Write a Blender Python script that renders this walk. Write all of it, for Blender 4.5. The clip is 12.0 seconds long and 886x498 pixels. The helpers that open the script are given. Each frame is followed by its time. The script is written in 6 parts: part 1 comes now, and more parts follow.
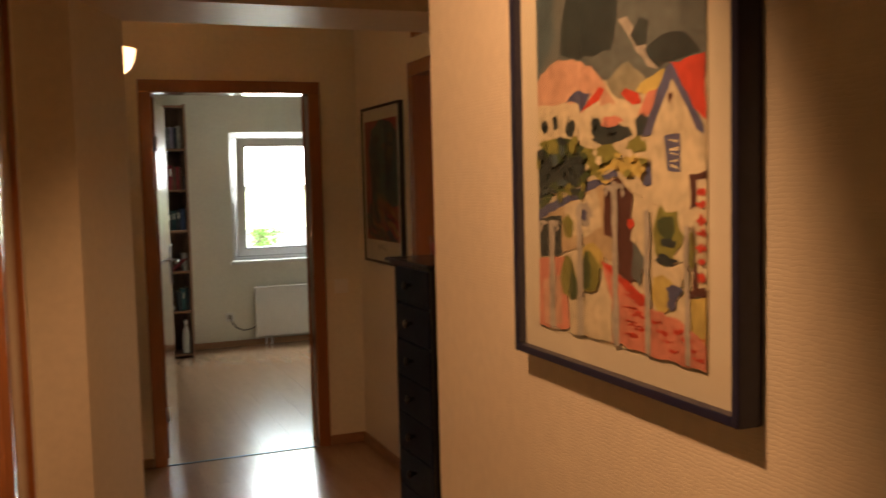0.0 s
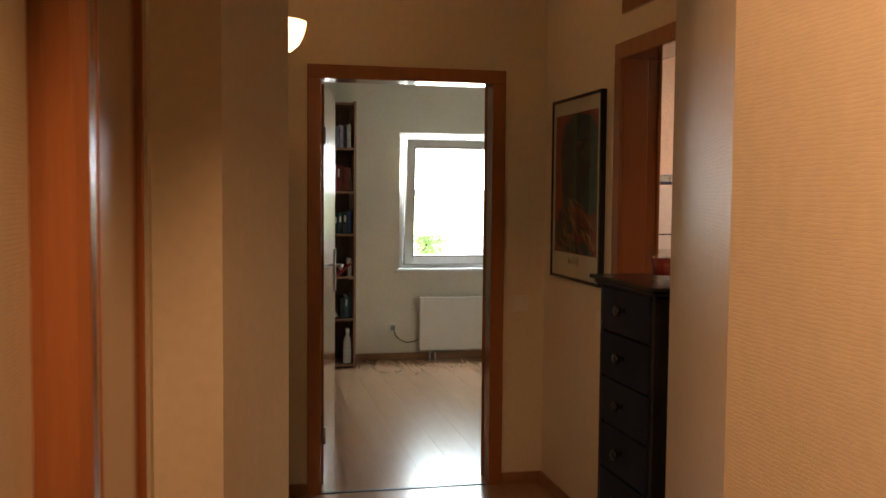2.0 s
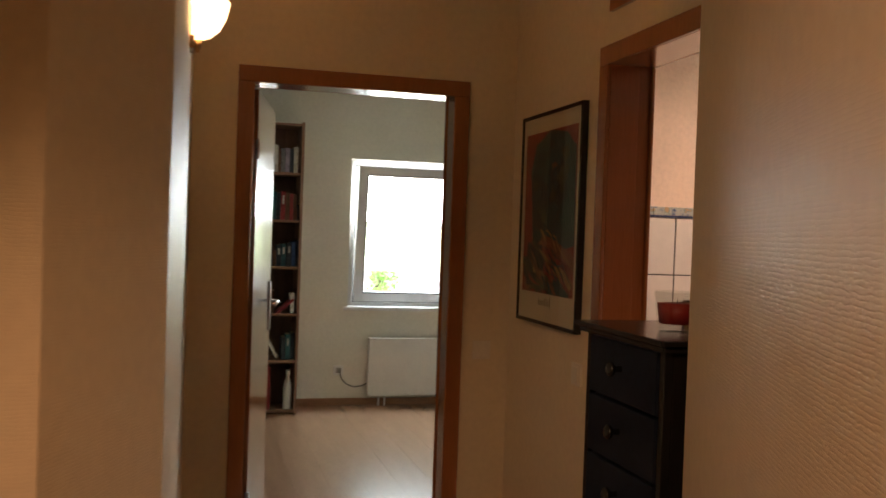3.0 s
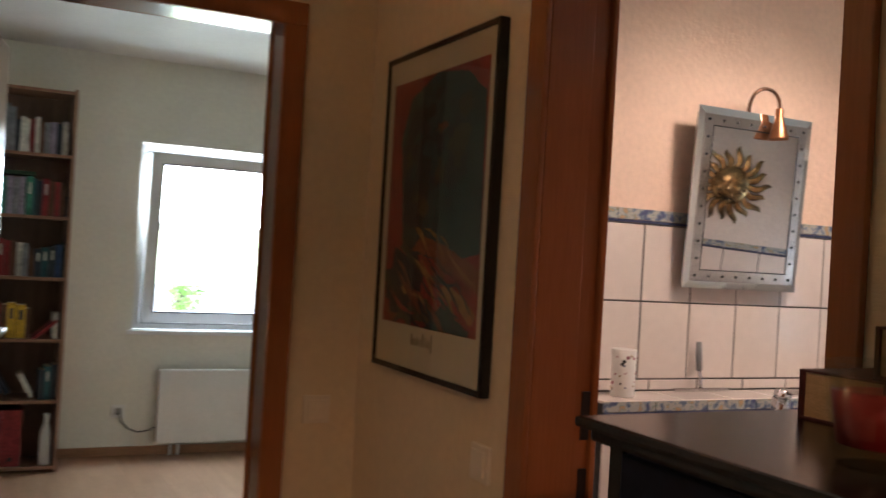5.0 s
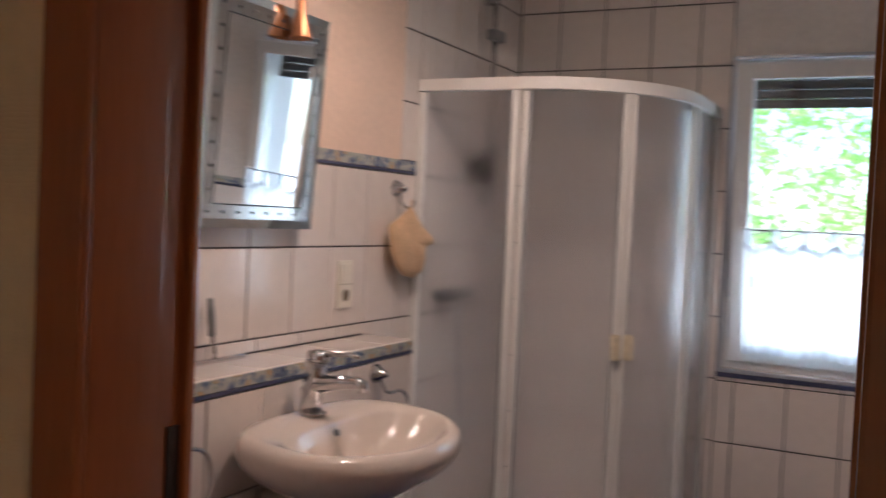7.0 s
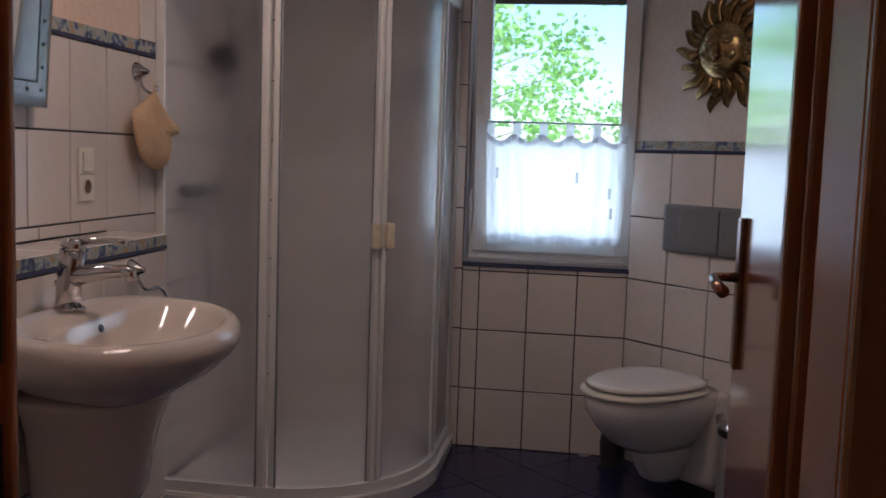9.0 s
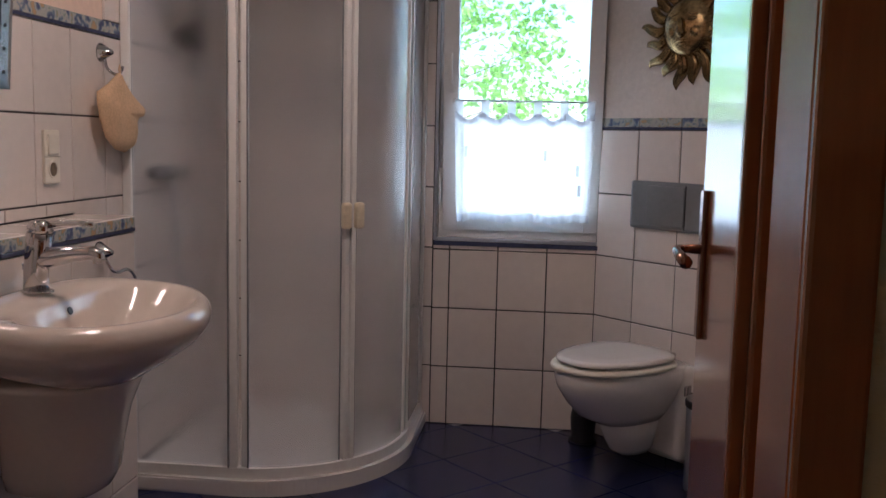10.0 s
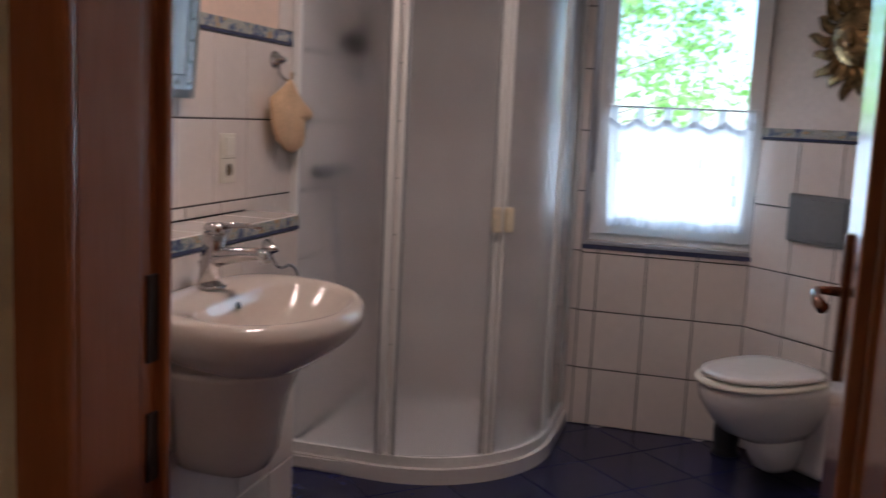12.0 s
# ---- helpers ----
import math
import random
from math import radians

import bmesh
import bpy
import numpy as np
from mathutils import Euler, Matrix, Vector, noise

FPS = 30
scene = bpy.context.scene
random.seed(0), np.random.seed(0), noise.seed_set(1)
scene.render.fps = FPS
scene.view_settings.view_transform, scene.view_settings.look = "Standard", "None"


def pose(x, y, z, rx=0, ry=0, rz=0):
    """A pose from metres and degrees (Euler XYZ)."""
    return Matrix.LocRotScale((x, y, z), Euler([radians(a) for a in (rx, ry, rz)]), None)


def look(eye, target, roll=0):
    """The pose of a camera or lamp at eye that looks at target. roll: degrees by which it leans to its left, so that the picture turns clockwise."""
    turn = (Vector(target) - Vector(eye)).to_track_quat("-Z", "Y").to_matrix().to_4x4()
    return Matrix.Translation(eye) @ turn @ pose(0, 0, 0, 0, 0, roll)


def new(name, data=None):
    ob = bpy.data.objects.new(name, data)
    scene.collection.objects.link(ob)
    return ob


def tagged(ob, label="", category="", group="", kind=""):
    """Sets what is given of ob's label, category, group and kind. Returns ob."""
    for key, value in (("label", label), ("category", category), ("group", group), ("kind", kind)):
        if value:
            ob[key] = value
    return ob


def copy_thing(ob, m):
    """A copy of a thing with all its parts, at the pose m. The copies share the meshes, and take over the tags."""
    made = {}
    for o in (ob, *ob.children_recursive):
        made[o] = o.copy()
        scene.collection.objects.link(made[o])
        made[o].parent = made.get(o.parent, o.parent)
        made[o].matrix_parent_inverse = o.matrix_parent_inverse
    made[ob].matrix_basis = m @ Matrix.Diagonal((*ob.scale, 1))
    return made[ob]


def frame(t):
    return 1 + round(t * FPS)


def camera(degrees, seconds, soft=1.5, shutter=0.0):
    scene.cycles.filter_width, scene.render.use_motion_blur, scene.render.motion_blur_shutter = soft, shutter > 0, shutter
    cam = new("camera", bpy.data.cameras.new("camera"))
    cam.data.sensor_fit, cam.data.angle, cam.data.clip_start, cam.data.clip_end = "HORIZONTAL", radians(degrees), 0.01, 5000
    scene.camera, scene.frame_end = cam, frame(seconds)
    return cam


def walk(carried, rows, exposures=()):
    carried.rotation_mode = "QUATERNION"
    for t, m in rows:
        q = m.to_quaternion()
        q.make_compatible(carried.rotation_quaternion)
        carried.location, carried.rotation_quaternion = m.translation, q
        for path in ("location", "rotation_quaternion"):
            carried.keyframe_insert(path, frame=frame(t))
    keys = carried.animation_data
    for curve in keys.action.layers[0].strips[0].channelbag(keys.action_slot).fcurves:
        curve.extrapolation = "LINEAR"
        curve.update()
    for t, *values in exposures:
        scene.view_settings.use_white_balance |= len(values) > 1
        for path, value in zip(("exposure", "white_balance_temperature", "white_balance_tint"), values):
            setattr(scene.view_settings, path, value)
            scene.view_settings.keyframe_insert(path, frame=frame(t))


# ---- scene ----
cam = camera(50.5, 12.0, 1.5, 0.5)
PATH = [
    (0, (-0.037, -0.195, 1.491), (0.707, 1.656, 1.345), -1.4),
    (0.5, (-0.035, -0.132, 1.485), (0.543, 1.777, 1.33), -1.3),
    (1, (-0.023, 0.013, 1.471), (0.431, 1.955, 1.326), -0.9),
    (1.5, (-0.002, 0.216, 1.46), (0.427, 2.164, 1.315), -0.3),
    (2, (0.035, 0.474, 1.445), (0.457, 2.425, 1.329), 0.5),
    (2.5, (0.102, 0.763, 1.422), (0.547, 2.711, 1.341), 0.8),
    (3, (0.194, 1.083, 1.402), (0.705, 3.016, 1.369), 2.0),
    (4.8, (0.502, 2.26, 1.363), (1.312, 4.088, 1.377), 2.9),
    (5, (0.523, 2.383, 1.362), (1.401, 4.18, 1.378), 3.3),
    (5.5, (0.591, 2.622, 1.377), (1.726, 4.27, 1.396), 2.9),
    (6, (0.691, 2.871, 1.368), (2.008, 4.376, 1.346), 2.5),
    (6.5, (0.779, 3.052, 1.362), (2.295, 4.356, 1.315), 2.7),
    (7, (0.82, 3.228, 1.359), (2.605, 4.127, 1.292), 2.6),
    (7.5, (0.837, 3.307, 1.342), (2.732, 3.941, 1.246), 1.9),
    (7.7, (0.835, 3.338, 1.338), (2.75, 3.901, 1.213), 1.9),
    (9.3, (0.845, 3.444, 1.202), (2.82, 3.69, 1.006), 1.6),
    (9.5, (0.846, 3.441, 1.207), (2.824, 3.663, 1.005), 1.4),
    (10, (0.828, 3.434, 1.206), (2.801, 3.662, 0.975), 1.3),
    (10.5, (0.807, 3.451, 1.229), (2.779, 3.658, 0.967), 1.3),
    (11, (0.777, 3.419, 1.24), (2.752, 3.631, 1.007), 1.6),
    (11.5, (0.76, 3.41, 1.251), (2.722, 3.718, 1.015), 2.0),
    (12, (0.757, 3.4, 1.289), (2.66, 3.947, 1.011), 2.7),
]
walk(cam, [(t, look(eye, target, roll)) for t, eye, target, roll in PATH],
     [(0.0, 1.9, 6900, 10), (1.0, 2.0, 6800, 10), (3.2, 2.1, 6500, 10), (5.0, 2.2, 5700, 10), (6.0, 2.4, 5600, 10), (6.5, 2.2, 5550, 10), (7.0, 1.85, 5400, 10), (7.6, 0.85, 5150, 10),
      (9.3, 1.17, 5200, 10), (10.3, 1.55, 5200, 10), (12.0, 1.5, 5150, 10)])

# ---- world, sun, lamps ----
world = bpy.data.worlds.new("sky")
scene.world = world
world.use_nodes = True
wn = world.node_tree.nodes
sky = wn.new("ShaderNodeTexSky")
sky.sky_type = 'NISHITA'
sky.sun_disc = False
sky.sun_elevation, sky.sun_rotation = radians(52), radians(215)
wn["Background"].inputs[1].default_value = 0.15
world.node_tree.links.new(sky.outputs[0], wn["Background"].inputs[0])


def lamp(name, kind, energy, color, place, target=None, **more):
    data = bpy.data.lights.new(name, kind)
    data.energy, data.color = energy, color
    for key, value in more.items():
        if key == "size":
            data.size = value
        elif key == "size_y":
            data.shape, data.size_y = 'RECTANGLE', value
        elif key == "radius":
            data.shadow_soft_size = value
        elif key == "cone":
            data.spot_size, data.spot_blend = radians(value), 0.5
        elif key == "angle":
            data.angle = radians(value)
    ob = new(name, data)
    ob.matrix_basis = look(place, target) if target else Matrix.Translation(place)
    return ob


WARM = (1.0, 0.525, 0.27)
lamp("sun", 'SUN', 5.0, (1.0, 0.95, 0.87), (0, 0, 10), (5.6, 5.0, 0.0), angle=0.5)
lamp("sky_study", 'AREA', 7.2, (0.88, 0.94, 1.0), (1.875, 8.80, 1.68), (1.875, 6.6, 0.55), size=0.76, size_y=0.44)
lamp("garden_study", 'AREA', 0.8, (0.80, 1.0, 0.48), (1.875, 8.80, 1.25), (0.9, 2.5, 1.45), size=0.76, size_y=0.36)
lamp("sky_bath", 'AREA', 1.5, (0.93, 1.0, 0.97), (4.93, 3.565, 1.09), (2.0, 3.565, 1.09), size=0.52, size_y=0.38)
lamp("bath_spots", 'SPOT', 10.8, (1.0, 0.67, 0.49), (2.86, 3.96, 2.36), (2.86, 4.04, 0), radius=0.12, cone=160)
lamp("hall_spot", 'SPOT', 14.5, WARM, (-0.04, 0.74, 2.18), (0.63, 1.50, 0.94), radius=0.03, cone=92)
lamp("sconce_bulb", 'POINT', 0.65, WARM, (0.225, 4.0, 2.045), radius=0.03)



# ---- materials ----
def mat(name, color, rough=0.5, metal=0.0, var=0.08, scale=6.0, fine=60.0, bump=0.0, bump_scale=200.0, coat=0.0,
        stretch=(1, 1, 1), color2=None, each=0.0, spec=0.5):
    """A surface with broad and fine variation of its colour, relief, and a shift from piece to piece."""
    m = bpy.data.materials.new(name)
    m.use_nodes = True
    n, l = m.node_tree.nodes, m.node_tree.links
    b = n["Principled BSDF"]
    b.inputs["Roughness"].default_value, b.inputs["Metallic"].default_value = rough, metal
    b.inputs["Coat Weight"].default_value, b.inputs["Coat Roughness"].default_value = coat, 0.12
    b.inputs["Specular IOR Level"].default_value = spec
    co, mp = n.new("ShaderNodeTexCoord"), n.new("ShaderNodeMapping")
    mp.inputs["Scale"].default_value = stretch
    l.new(co.outputs["Object"], mp.inputs[0])
    info = n.new("ShaderNodeObjectInfo")
    off = n.new("ShaderNodeVectorMath")
    off.operation = 'MULTIPLY_ADD'
    off.inputs[1].default_value = (7.3, 5.1, 9.7)
    l.new(info.outputs["Random"], off.inputs[0])
    l.new(mp.outputs[0], off.inputs[2])
    broad, grain = n.new("ShaderNodeTexNoise"), n.new("ShaderNodeTexNoise")
    broad.inputs["Scale"].default_value, grain.inputs["Scale"].default_value = scale, fine
    grain.inputs["Detail"].default_value = 4
    l.new(off.outputs[0], broad.inputs[0])
    l.new(off.outputs[0], grain.inputs[0])
    mix = n.new("ShaderNodeMix")
    mix.data_type = 'RGBA'
    c = Vector(color)
    c2 = Vector(color2) if color2 else c * (1 - 2.5 * var)
    mix.inputs["A"].default_value, mix.inputs["B"].default_value = (*(c * (1 + var)), 1), (*c2, 1)
    add = n.new("ShaderNodeMath")
    add.operation = 'MULTIPLY_ADD'
    add.inputs[1].default_value = 0.5
    half = n.new("ShaderNodeMath")
    half.operation = 'MULTIPLY'
    half.inputs[1].default_value = 0.5
    l.new(grain.outputs["Fac"], half.inputs[0])
    l.new(broad.outputs["Fac"], add.inputs[0])
    l.new(half.outputs[0], add.inputs[2])
    ramp = n.new("ShaderNodeMapRange")
    ramp.inputs["From Min"].default_value, ramp.inputs["From Max"].default_value = 0.35, 0.65
    l.new(add.outputs[0], ramp.inputs[0])
    l.new(ramp.outputs[0], mix.inputs["Factor"])
    out = mix.outputs["Result"]
    if each:
        hsv = n.new("ShaderNodeHueSaturation")
        val = n.new("ShaderNodeMapRange")
        val.inputs["To Min"].default_value, val.inputs["To Max"].default_value = 1 - each, 1 + each
        l.new(info.outputs["Random"], val.inputs[0])
        l.new(val.outputs[0], hsv.inputs["Value"])
        l.new(out, hsv.inputs["Color"])
        out = hsv.outputs[0]
    l.new(out, b.inputs["Base Color"])
    rr = n.new("ShaderNodeMapRange")
    rr.inputs["To Min"].default_value, rr.inputs["To Max"].default_value = rough * 0.85, min(1, rough * 1.15)
    l.new(broad.outputs["Fac"], rr.inputs[0])
    l.new(rr.outputs[0], b.inputs["Roughness"])
    if bump:
        bt, bp = n.new("ShaderNodeTexNoise"), n.new("ShaderNodeBump")
        bt.inputs["Scale"].default_value = bump_scale
        bt.inputs["Detail"].default_value = 3
        l.new(mp.outputs[0], bt.inputs[0])
        bp.inputs["Strength"].default_value, bp.inputs["Distance"].default_value = bump, 0.004
        l.new(bt.outputs["Fac"], bp.inputs["Height"])
        l.new(bp.outputs[0], b.inputs["Normal"])
    return m


def wallpaper(name, color, rough=0.42):
    """Painted embossed wallpaper: rows of small staggered dashes in relief under a satin coat of paint."""
    m = mat(name, color, rough, var=0.03, scale=1.5, fine=40)
    n, l = m.node_tree.nodes, m.node_tree.links
    co, sep, uv, along = n.new("ShaderNodeTexCoord"), n.new("ShaderNodeSeparateXYZ"), n.new("ShaderNodeCombineXYZ"), n.new("ShaderNodeMath")
    l.new(co.outputs["Object"], sep.inputs[0])
    l.new(sep.outputs["X"], along.inputs[0])
    l.new(sep.outputs["Y"], along.inputs[1])
    l.new(along.outputs[0], uv.inputs["X"])
    l.new(sep.outputs["Z"], uv.inputs["Y"])
    warp, shift = n.new("ShaderNodeTexNoise"), n.new("ShaderNodeVectorMath")
    warp.inputs["Scale"].default_value, warp.inputs["Detail"].default_value = 85.0, 2
    shift.operation = 'MULTIPLY_ADD'
    shift.inputs[1].default_value = (0.016, 0.0085, 0)
    l.new(uv.outputs[0], warp.inputs[0])
    l.new(warp.outputs["Color"], shift.inputs[0])
    l.new(uv.outputs[0], shift.inputs[2])
    tex, rag, addn, bp = n.new("ShaderNodeTexBrick"), n.new("ShaderNodeTexNoise"), n.new("ShaderNodeMath"), n.new("ShaderNodeBump")
    tex.inputs["Scale"].default_value, tex.inputs["Mortar Size"].default_value, tex.inputs["Mortar Smooth"].default_value = 1.0, 0.0013, 1.0
    tex.inputs["Brick Width"].default_value, tex.inputs["Row Height"].default_value = 0.013, 0.0058
    rag.inputs["Scale"].default_value = 420.0
    l.new(shift.outputs[0], tex.inputs[0])
    l.new(uv.outputs[0], rag.inputs[0])
    addn.operation = 'SUBTRACT'
    l.new(rag.outputs["Fac"], addn.inputs[0])
    l.new(tex.outputs["Fac"], addn.inputs[1])
    bp.inputs["Strength"].default_value, bp.inputs["Distance"].default_value = 0.24, 0.0009
    l.new(addn.outputs[0], bp.inputs["Height"])
    l.new(bp.outputs[0], n["Principled BSDF"].inputs["Normal"])
    # the garden's green light is put into the tint of the sheen
    n["Principled BSDF"].inputs["Specular Tint"].default_value = (0.90, 1.0, 0.55, 1)
    return m


def glass(name, rough=0.0, color=(1, 1, 1)):
    m = bpy.data.materials.new(name)
    m.use_nodes = True
    b = m.node_tree.nodes["Principled BSDF"]
    b.inputs["Base Color"].default_value = (*color, 1)
    b.inputs["Transmission Weight"].default_value, b.inputs["Roughness"].default_value = 1, rough
    b.inputs["IOR"].default_value = 1.45
    return m


def glow(name, color, strength):
    m = mat(name, color, 0.3)
    b = m.node_tree.nodes["Principled BSDF"]
    b.inputs["Emission Color"].default_value, b.inputs["Emission Strength"].default_value = (*color, 1), strength
    return m


M_PAPER = wallpaper("cream_wallpaper", (0.76, 0.67, 0.51), 0.46)
M_WHITE = wallpaper("white_wallpaper", (0.80, 0.77, 0.69), 0.6)
M_PEACH = mat("peach_plaster", (0.80, 0.62, 0.50), 0.75, var=0.04, scale=3, fine=50, bump=0.5, bump_scale=60)
M_BATHW = mat("white_plaster", (0.78, 0.74, 0.70), 0.75, var=0.04, scale=3, fine=50, bump=0.5, bump_scale=60)
M_CEIL = mat("ceiling_paint", (0.80, 0.78, 0.73), 0.8, var=0.03, scale=2, bump=0.3, bump_scale=90)
M_WOOD = mat("red_brown_wood", (0.33, 0.119, 0.040), 0.22, var=0.05, scale=3, fine=26, stretch=(6, 6, 0.5), bump=0.03, bump_scale=40, coat=0.8, spec=0.5)
M_LEAFDOOR = mat("red_brown_veneer", (0.30, 0.105, 0.042), 0.17, var=0.05, scale=2, fine=20, stretch=(9, 9, 0.6), bump=0.003, bump_scale=30, coat=1.0)
M_PLANK = mat("beech_laminate", (0.40, 0.235, 0.14), 0.22, var=0.05, scale=2.5, fine=22, stretch=(7, 0.8, 1), each=0.02, bump=0.015, bump_scale=30, coat=0.4)
M_FLOOR = mat("dark_underlay", (0.10, 0.06, 0.035), 0.7)
M_BASE = mat("baseboard_wood", (0.34, 0.17, 0.08), 0.4, var=0.1, scale=4, fine=20, stretch=(1, 1, 8))
M_SHELF = mat("oak_shelf", (0.32, 0.17, 0.10), 0.5, var=0.1, scale=4, fine=25, stretch=(8, 8, 0.7))
M_SHELFB = mat("shelf_back", (0.20, 0.11, 0.07), 0.6, var=0.1, scale=4, fine=25, stretch=(8, 8, 0.7))
M_BLUE = mat("midnight_blue_lacquer", (0.008, 0.013, 0.028), 0.5, var=0.15, scale=5, fine=50, spec=0.12)
M_BLACK = mat("black_lacquer", (0.008, 0.008, 0.009), 0.22, var=0.2, scale=5, fine=60)
M_PVC = mat("white_pvc", (0.78, 0.78, 0.78), 0.35, var=0.02)
M_ALU = mat("brushed_aluminium", (0.60, 0.60, 0.62), 0.35, 0.9, var=0.04)
M_ENAMEL = mat("white_enamel", (0.80, 0.79, 0.76), 0.3, var=0.02)
M_CERAMIC = mat("white_ceramic", (0.80, 0.77, 0.74), 0.08, var=0.015, scale=2, coat=0.5)
M_BASIN = mat("cream_ceramic", (0.72, 0.635, 0.56), 0.08, var=0.015, scale=2, coat=0.5)
M_TILE = mat("white_tile", (0.78, 0.71, 0.66), 0.12, var=0.02, scale=4, fine=30, each=0.025, coat=0.3, bump=0.04, bump_scale=9)
M_GROUT = mat("dark_grout", (0.045, 0.04, 0.04), 0.85, var=0.1)
M_FTILE = mat("blue_floor_tile", (0.018, 0.022, 0.085), 0.25, var=0.2, scale=8, fine=40, each=0.2, color2=(0.010, 0.012, 0.045))
M_CHROME = mat("chrome", (0.58, 0.57, 0.58), 0.06, 1.0, var=0.01)
M_COPPER = mat("copper", (0.55, 0.26, 0.13), 0.35, 1.0, var=0.06, scale=20)
M_TRIM = mat("grey_trim", (0.46, 0.48, 0.54), 0.32, 0.5, var=0.05)
M_HANDLE = mat("dark_bronze", (0.30, 0.18, 0.13), 0.22, 1.0, var=0.1)
M_BRASS = mat("aged_brass", (0.45, 0.30, 0.15), 0.35, 1.0, var=0.15, scale=15)
M_GOLD = mat("antique_gold", (0.42, 0.29, 0.13), 0.26, 0.9, var=0.25, scale=18, fine=90, bump=0.2, bump_scale=60)
M_MIRROR = mat("mirror_silver", (0.92, 0.93, 0.93), 0.01, 1.0, var=0.0)
M_BEVEL = mat("mirror_bevel", (0.80, 0.86, 0.87), 0.05, 1.0, var=0.0)
M_GREYSTEEL = mat("grey_mirror_border", (0.72, 0.73, 0.73), 0.12, 1.0, var=0.04, scale=20)
M_GLASS = glass("window_glass")
M_CLEAR = bpy.data.materials.new("thin_clear_glass")
M_CLEAR.use_nodes = True
cn, cl_ = M_CLEAR.node_tree.nodes, M_CLEAR.node_tree.links
t_, g_, x_ = cn.new("ShaderNodeBsdfTransparent"), cn.new("ShaderNodeBsdfGlossy"), cn.new("ShaderNodeMixShader")
t_.inputs[0].default_value, g_.inputs["Roughness"].default_value = (0.95, 0.96, 0.95, 1), 0.03
x_.inputs[0].default_value = 0.06
cl_.new(t_.outputs[0], x_.inputs[1])
cl_.new(g_.outputs[0], x_.inputs[2])
cl_.new(x_.outputs[0], cn["Material Output"].inputs[0])
M_FROST = glass("frosted_acrylic", 0.26, (0.80, 0.83, 0.87))
M_SWITCH = mat("cream_plastic", (0.80, 0.76, 0.66), 0.4, var=0.02)
M_DARK = mat("dark_plastic", (0.02, 0.02, 0.022), 0.4, var=0.1)
M_PLATE = mat("grey_plastic", (0.22, 0.23, 0.24), 0.35, var=0.04)
M_BLUELINE = mat("blue_glaze", (0.07, 0.08, 0.15), 0.2, var=0.1)
M_MITT = mat("terry_cloth", (0.72, 0.50, 0.30), 0.95, var=0.08, scale=12, fine=160, bump=0.6, bump_scale=220)
M_WAX = mat("red_wax", (0.30, 0.015, 0.02), 0.4, var=0.1)
M_PAGES = mat("book_pages", (0.60, 0.46, 0.28), 0.85, var=0.12, scale=8, fine=120, stretch=(1, 1, 9))
M_GRASS = mat("pale_gravel", (0.45, 0.44, 0.40), 0.9, var=0.2, scale=3, fine=40)
M_LEAF = mat("leaf", (0.20, 0.40, 0.06), 0.5, var=0.2, scale=1.5, fine=9, color2=(0.12, 0.28, 0.03))
M_BARK = mat("bark", (0.13, 0.10, 0.07), 0.9, var=0.2, scale=10, bump=0.6, bump_scale=40)
M_SLAT = mat("shutter_slat", (0.06, 0.05, 0.045), 0.5, var=0.1)
M_PLAIN = mat("outer_render", (0.6, 0.58, 0.52), 0.9, var=0.05)


def fabric(name, color):
    m = mat(name, color, 0.9, var=0.03, scale=14, fine=200)
    n, l = m.node_tree.nodes, m.node_tree.links
    t, x = n.new("ShaderNodeBsdfTranslucent"), n.new("ShaderNodeMixShader")
    t.inputs[0].default_value = (*color, 1)
    clear, y = n.new("ShaderNodeBsdfTransparent"), n.new("ShaderNodeMixShader")
    x.inputs[0].default_value, y.inputs[0].default_value = 0.42, 0.06
    l.new(n["Principled BSDF"].outputs[0], x.inputs[1])
    l.new(t.outputs[0], x.inputs[2])
    l.new(x.outputs[0], y.inputs[1])
    l.new(clear.outputs[0], y.inputs[2])
    l.new(y.outputs[0], n["Material Output"].inputs[0])
    return m


M_CURTAIN = fabric("sheer_white_cotton", (0.88, 0.90, 0.92))
lw = M_LEAF.node_tree
tr, mx = lw.nodes.new("ShaderNodeBsdfTranslucent"), lw.nodes.new("ShaderNodeMixShader")
tr.inputs[0].default_value, mx.inputs[0].default_value = (0.50, 0.74, 0.26, 1), 0.65
lw.links.new(lw.nodes["Principled BSDF"].outputs[0], mx.inputs[1])
lw.links.new(tr.outputs[0], mx.inputs[2])
lw.links.new(mx.outputs[0], lw.nodes["Material Output"].inputs[0])


def painted(name, color):
    return mat(name, color, 0.6, var=0.2, scale=14, fine=70)


# ---- mesh helpers ----
def mesh_of(name, bm, material, smooth=False):
    me = bpy.data.meshes.new(name)
    bmesh.ops.recalc_face_normals(bm, faces=bm.faces)
    if smooth:
        for f in bm.faces:
            f.smooth = True
    bm.to_mesh(me)
    bm.free()
    me.materials.append(material)
    return me


def part(name, bm, material, parent=None, label="", smooth=False):
    """One mesh object under a thing or a part."""
    ob = new(name, mesh_of(name, bm, material, smooth))
    if parent is not None:
        ob.parent = parent
    if label:
        tagged(ob, label)
    return ob


def thing(name, label, category, m=None, group="", kind=""):
    ob = tagged(new(name), label, category, group, kind)
    if m is not None:
        ob.matrix_basis = m
    return ob


def struct(name, bm, material, label, category="wall"):
    return tagged(part(name, bm, material), label, category, "", "structure")


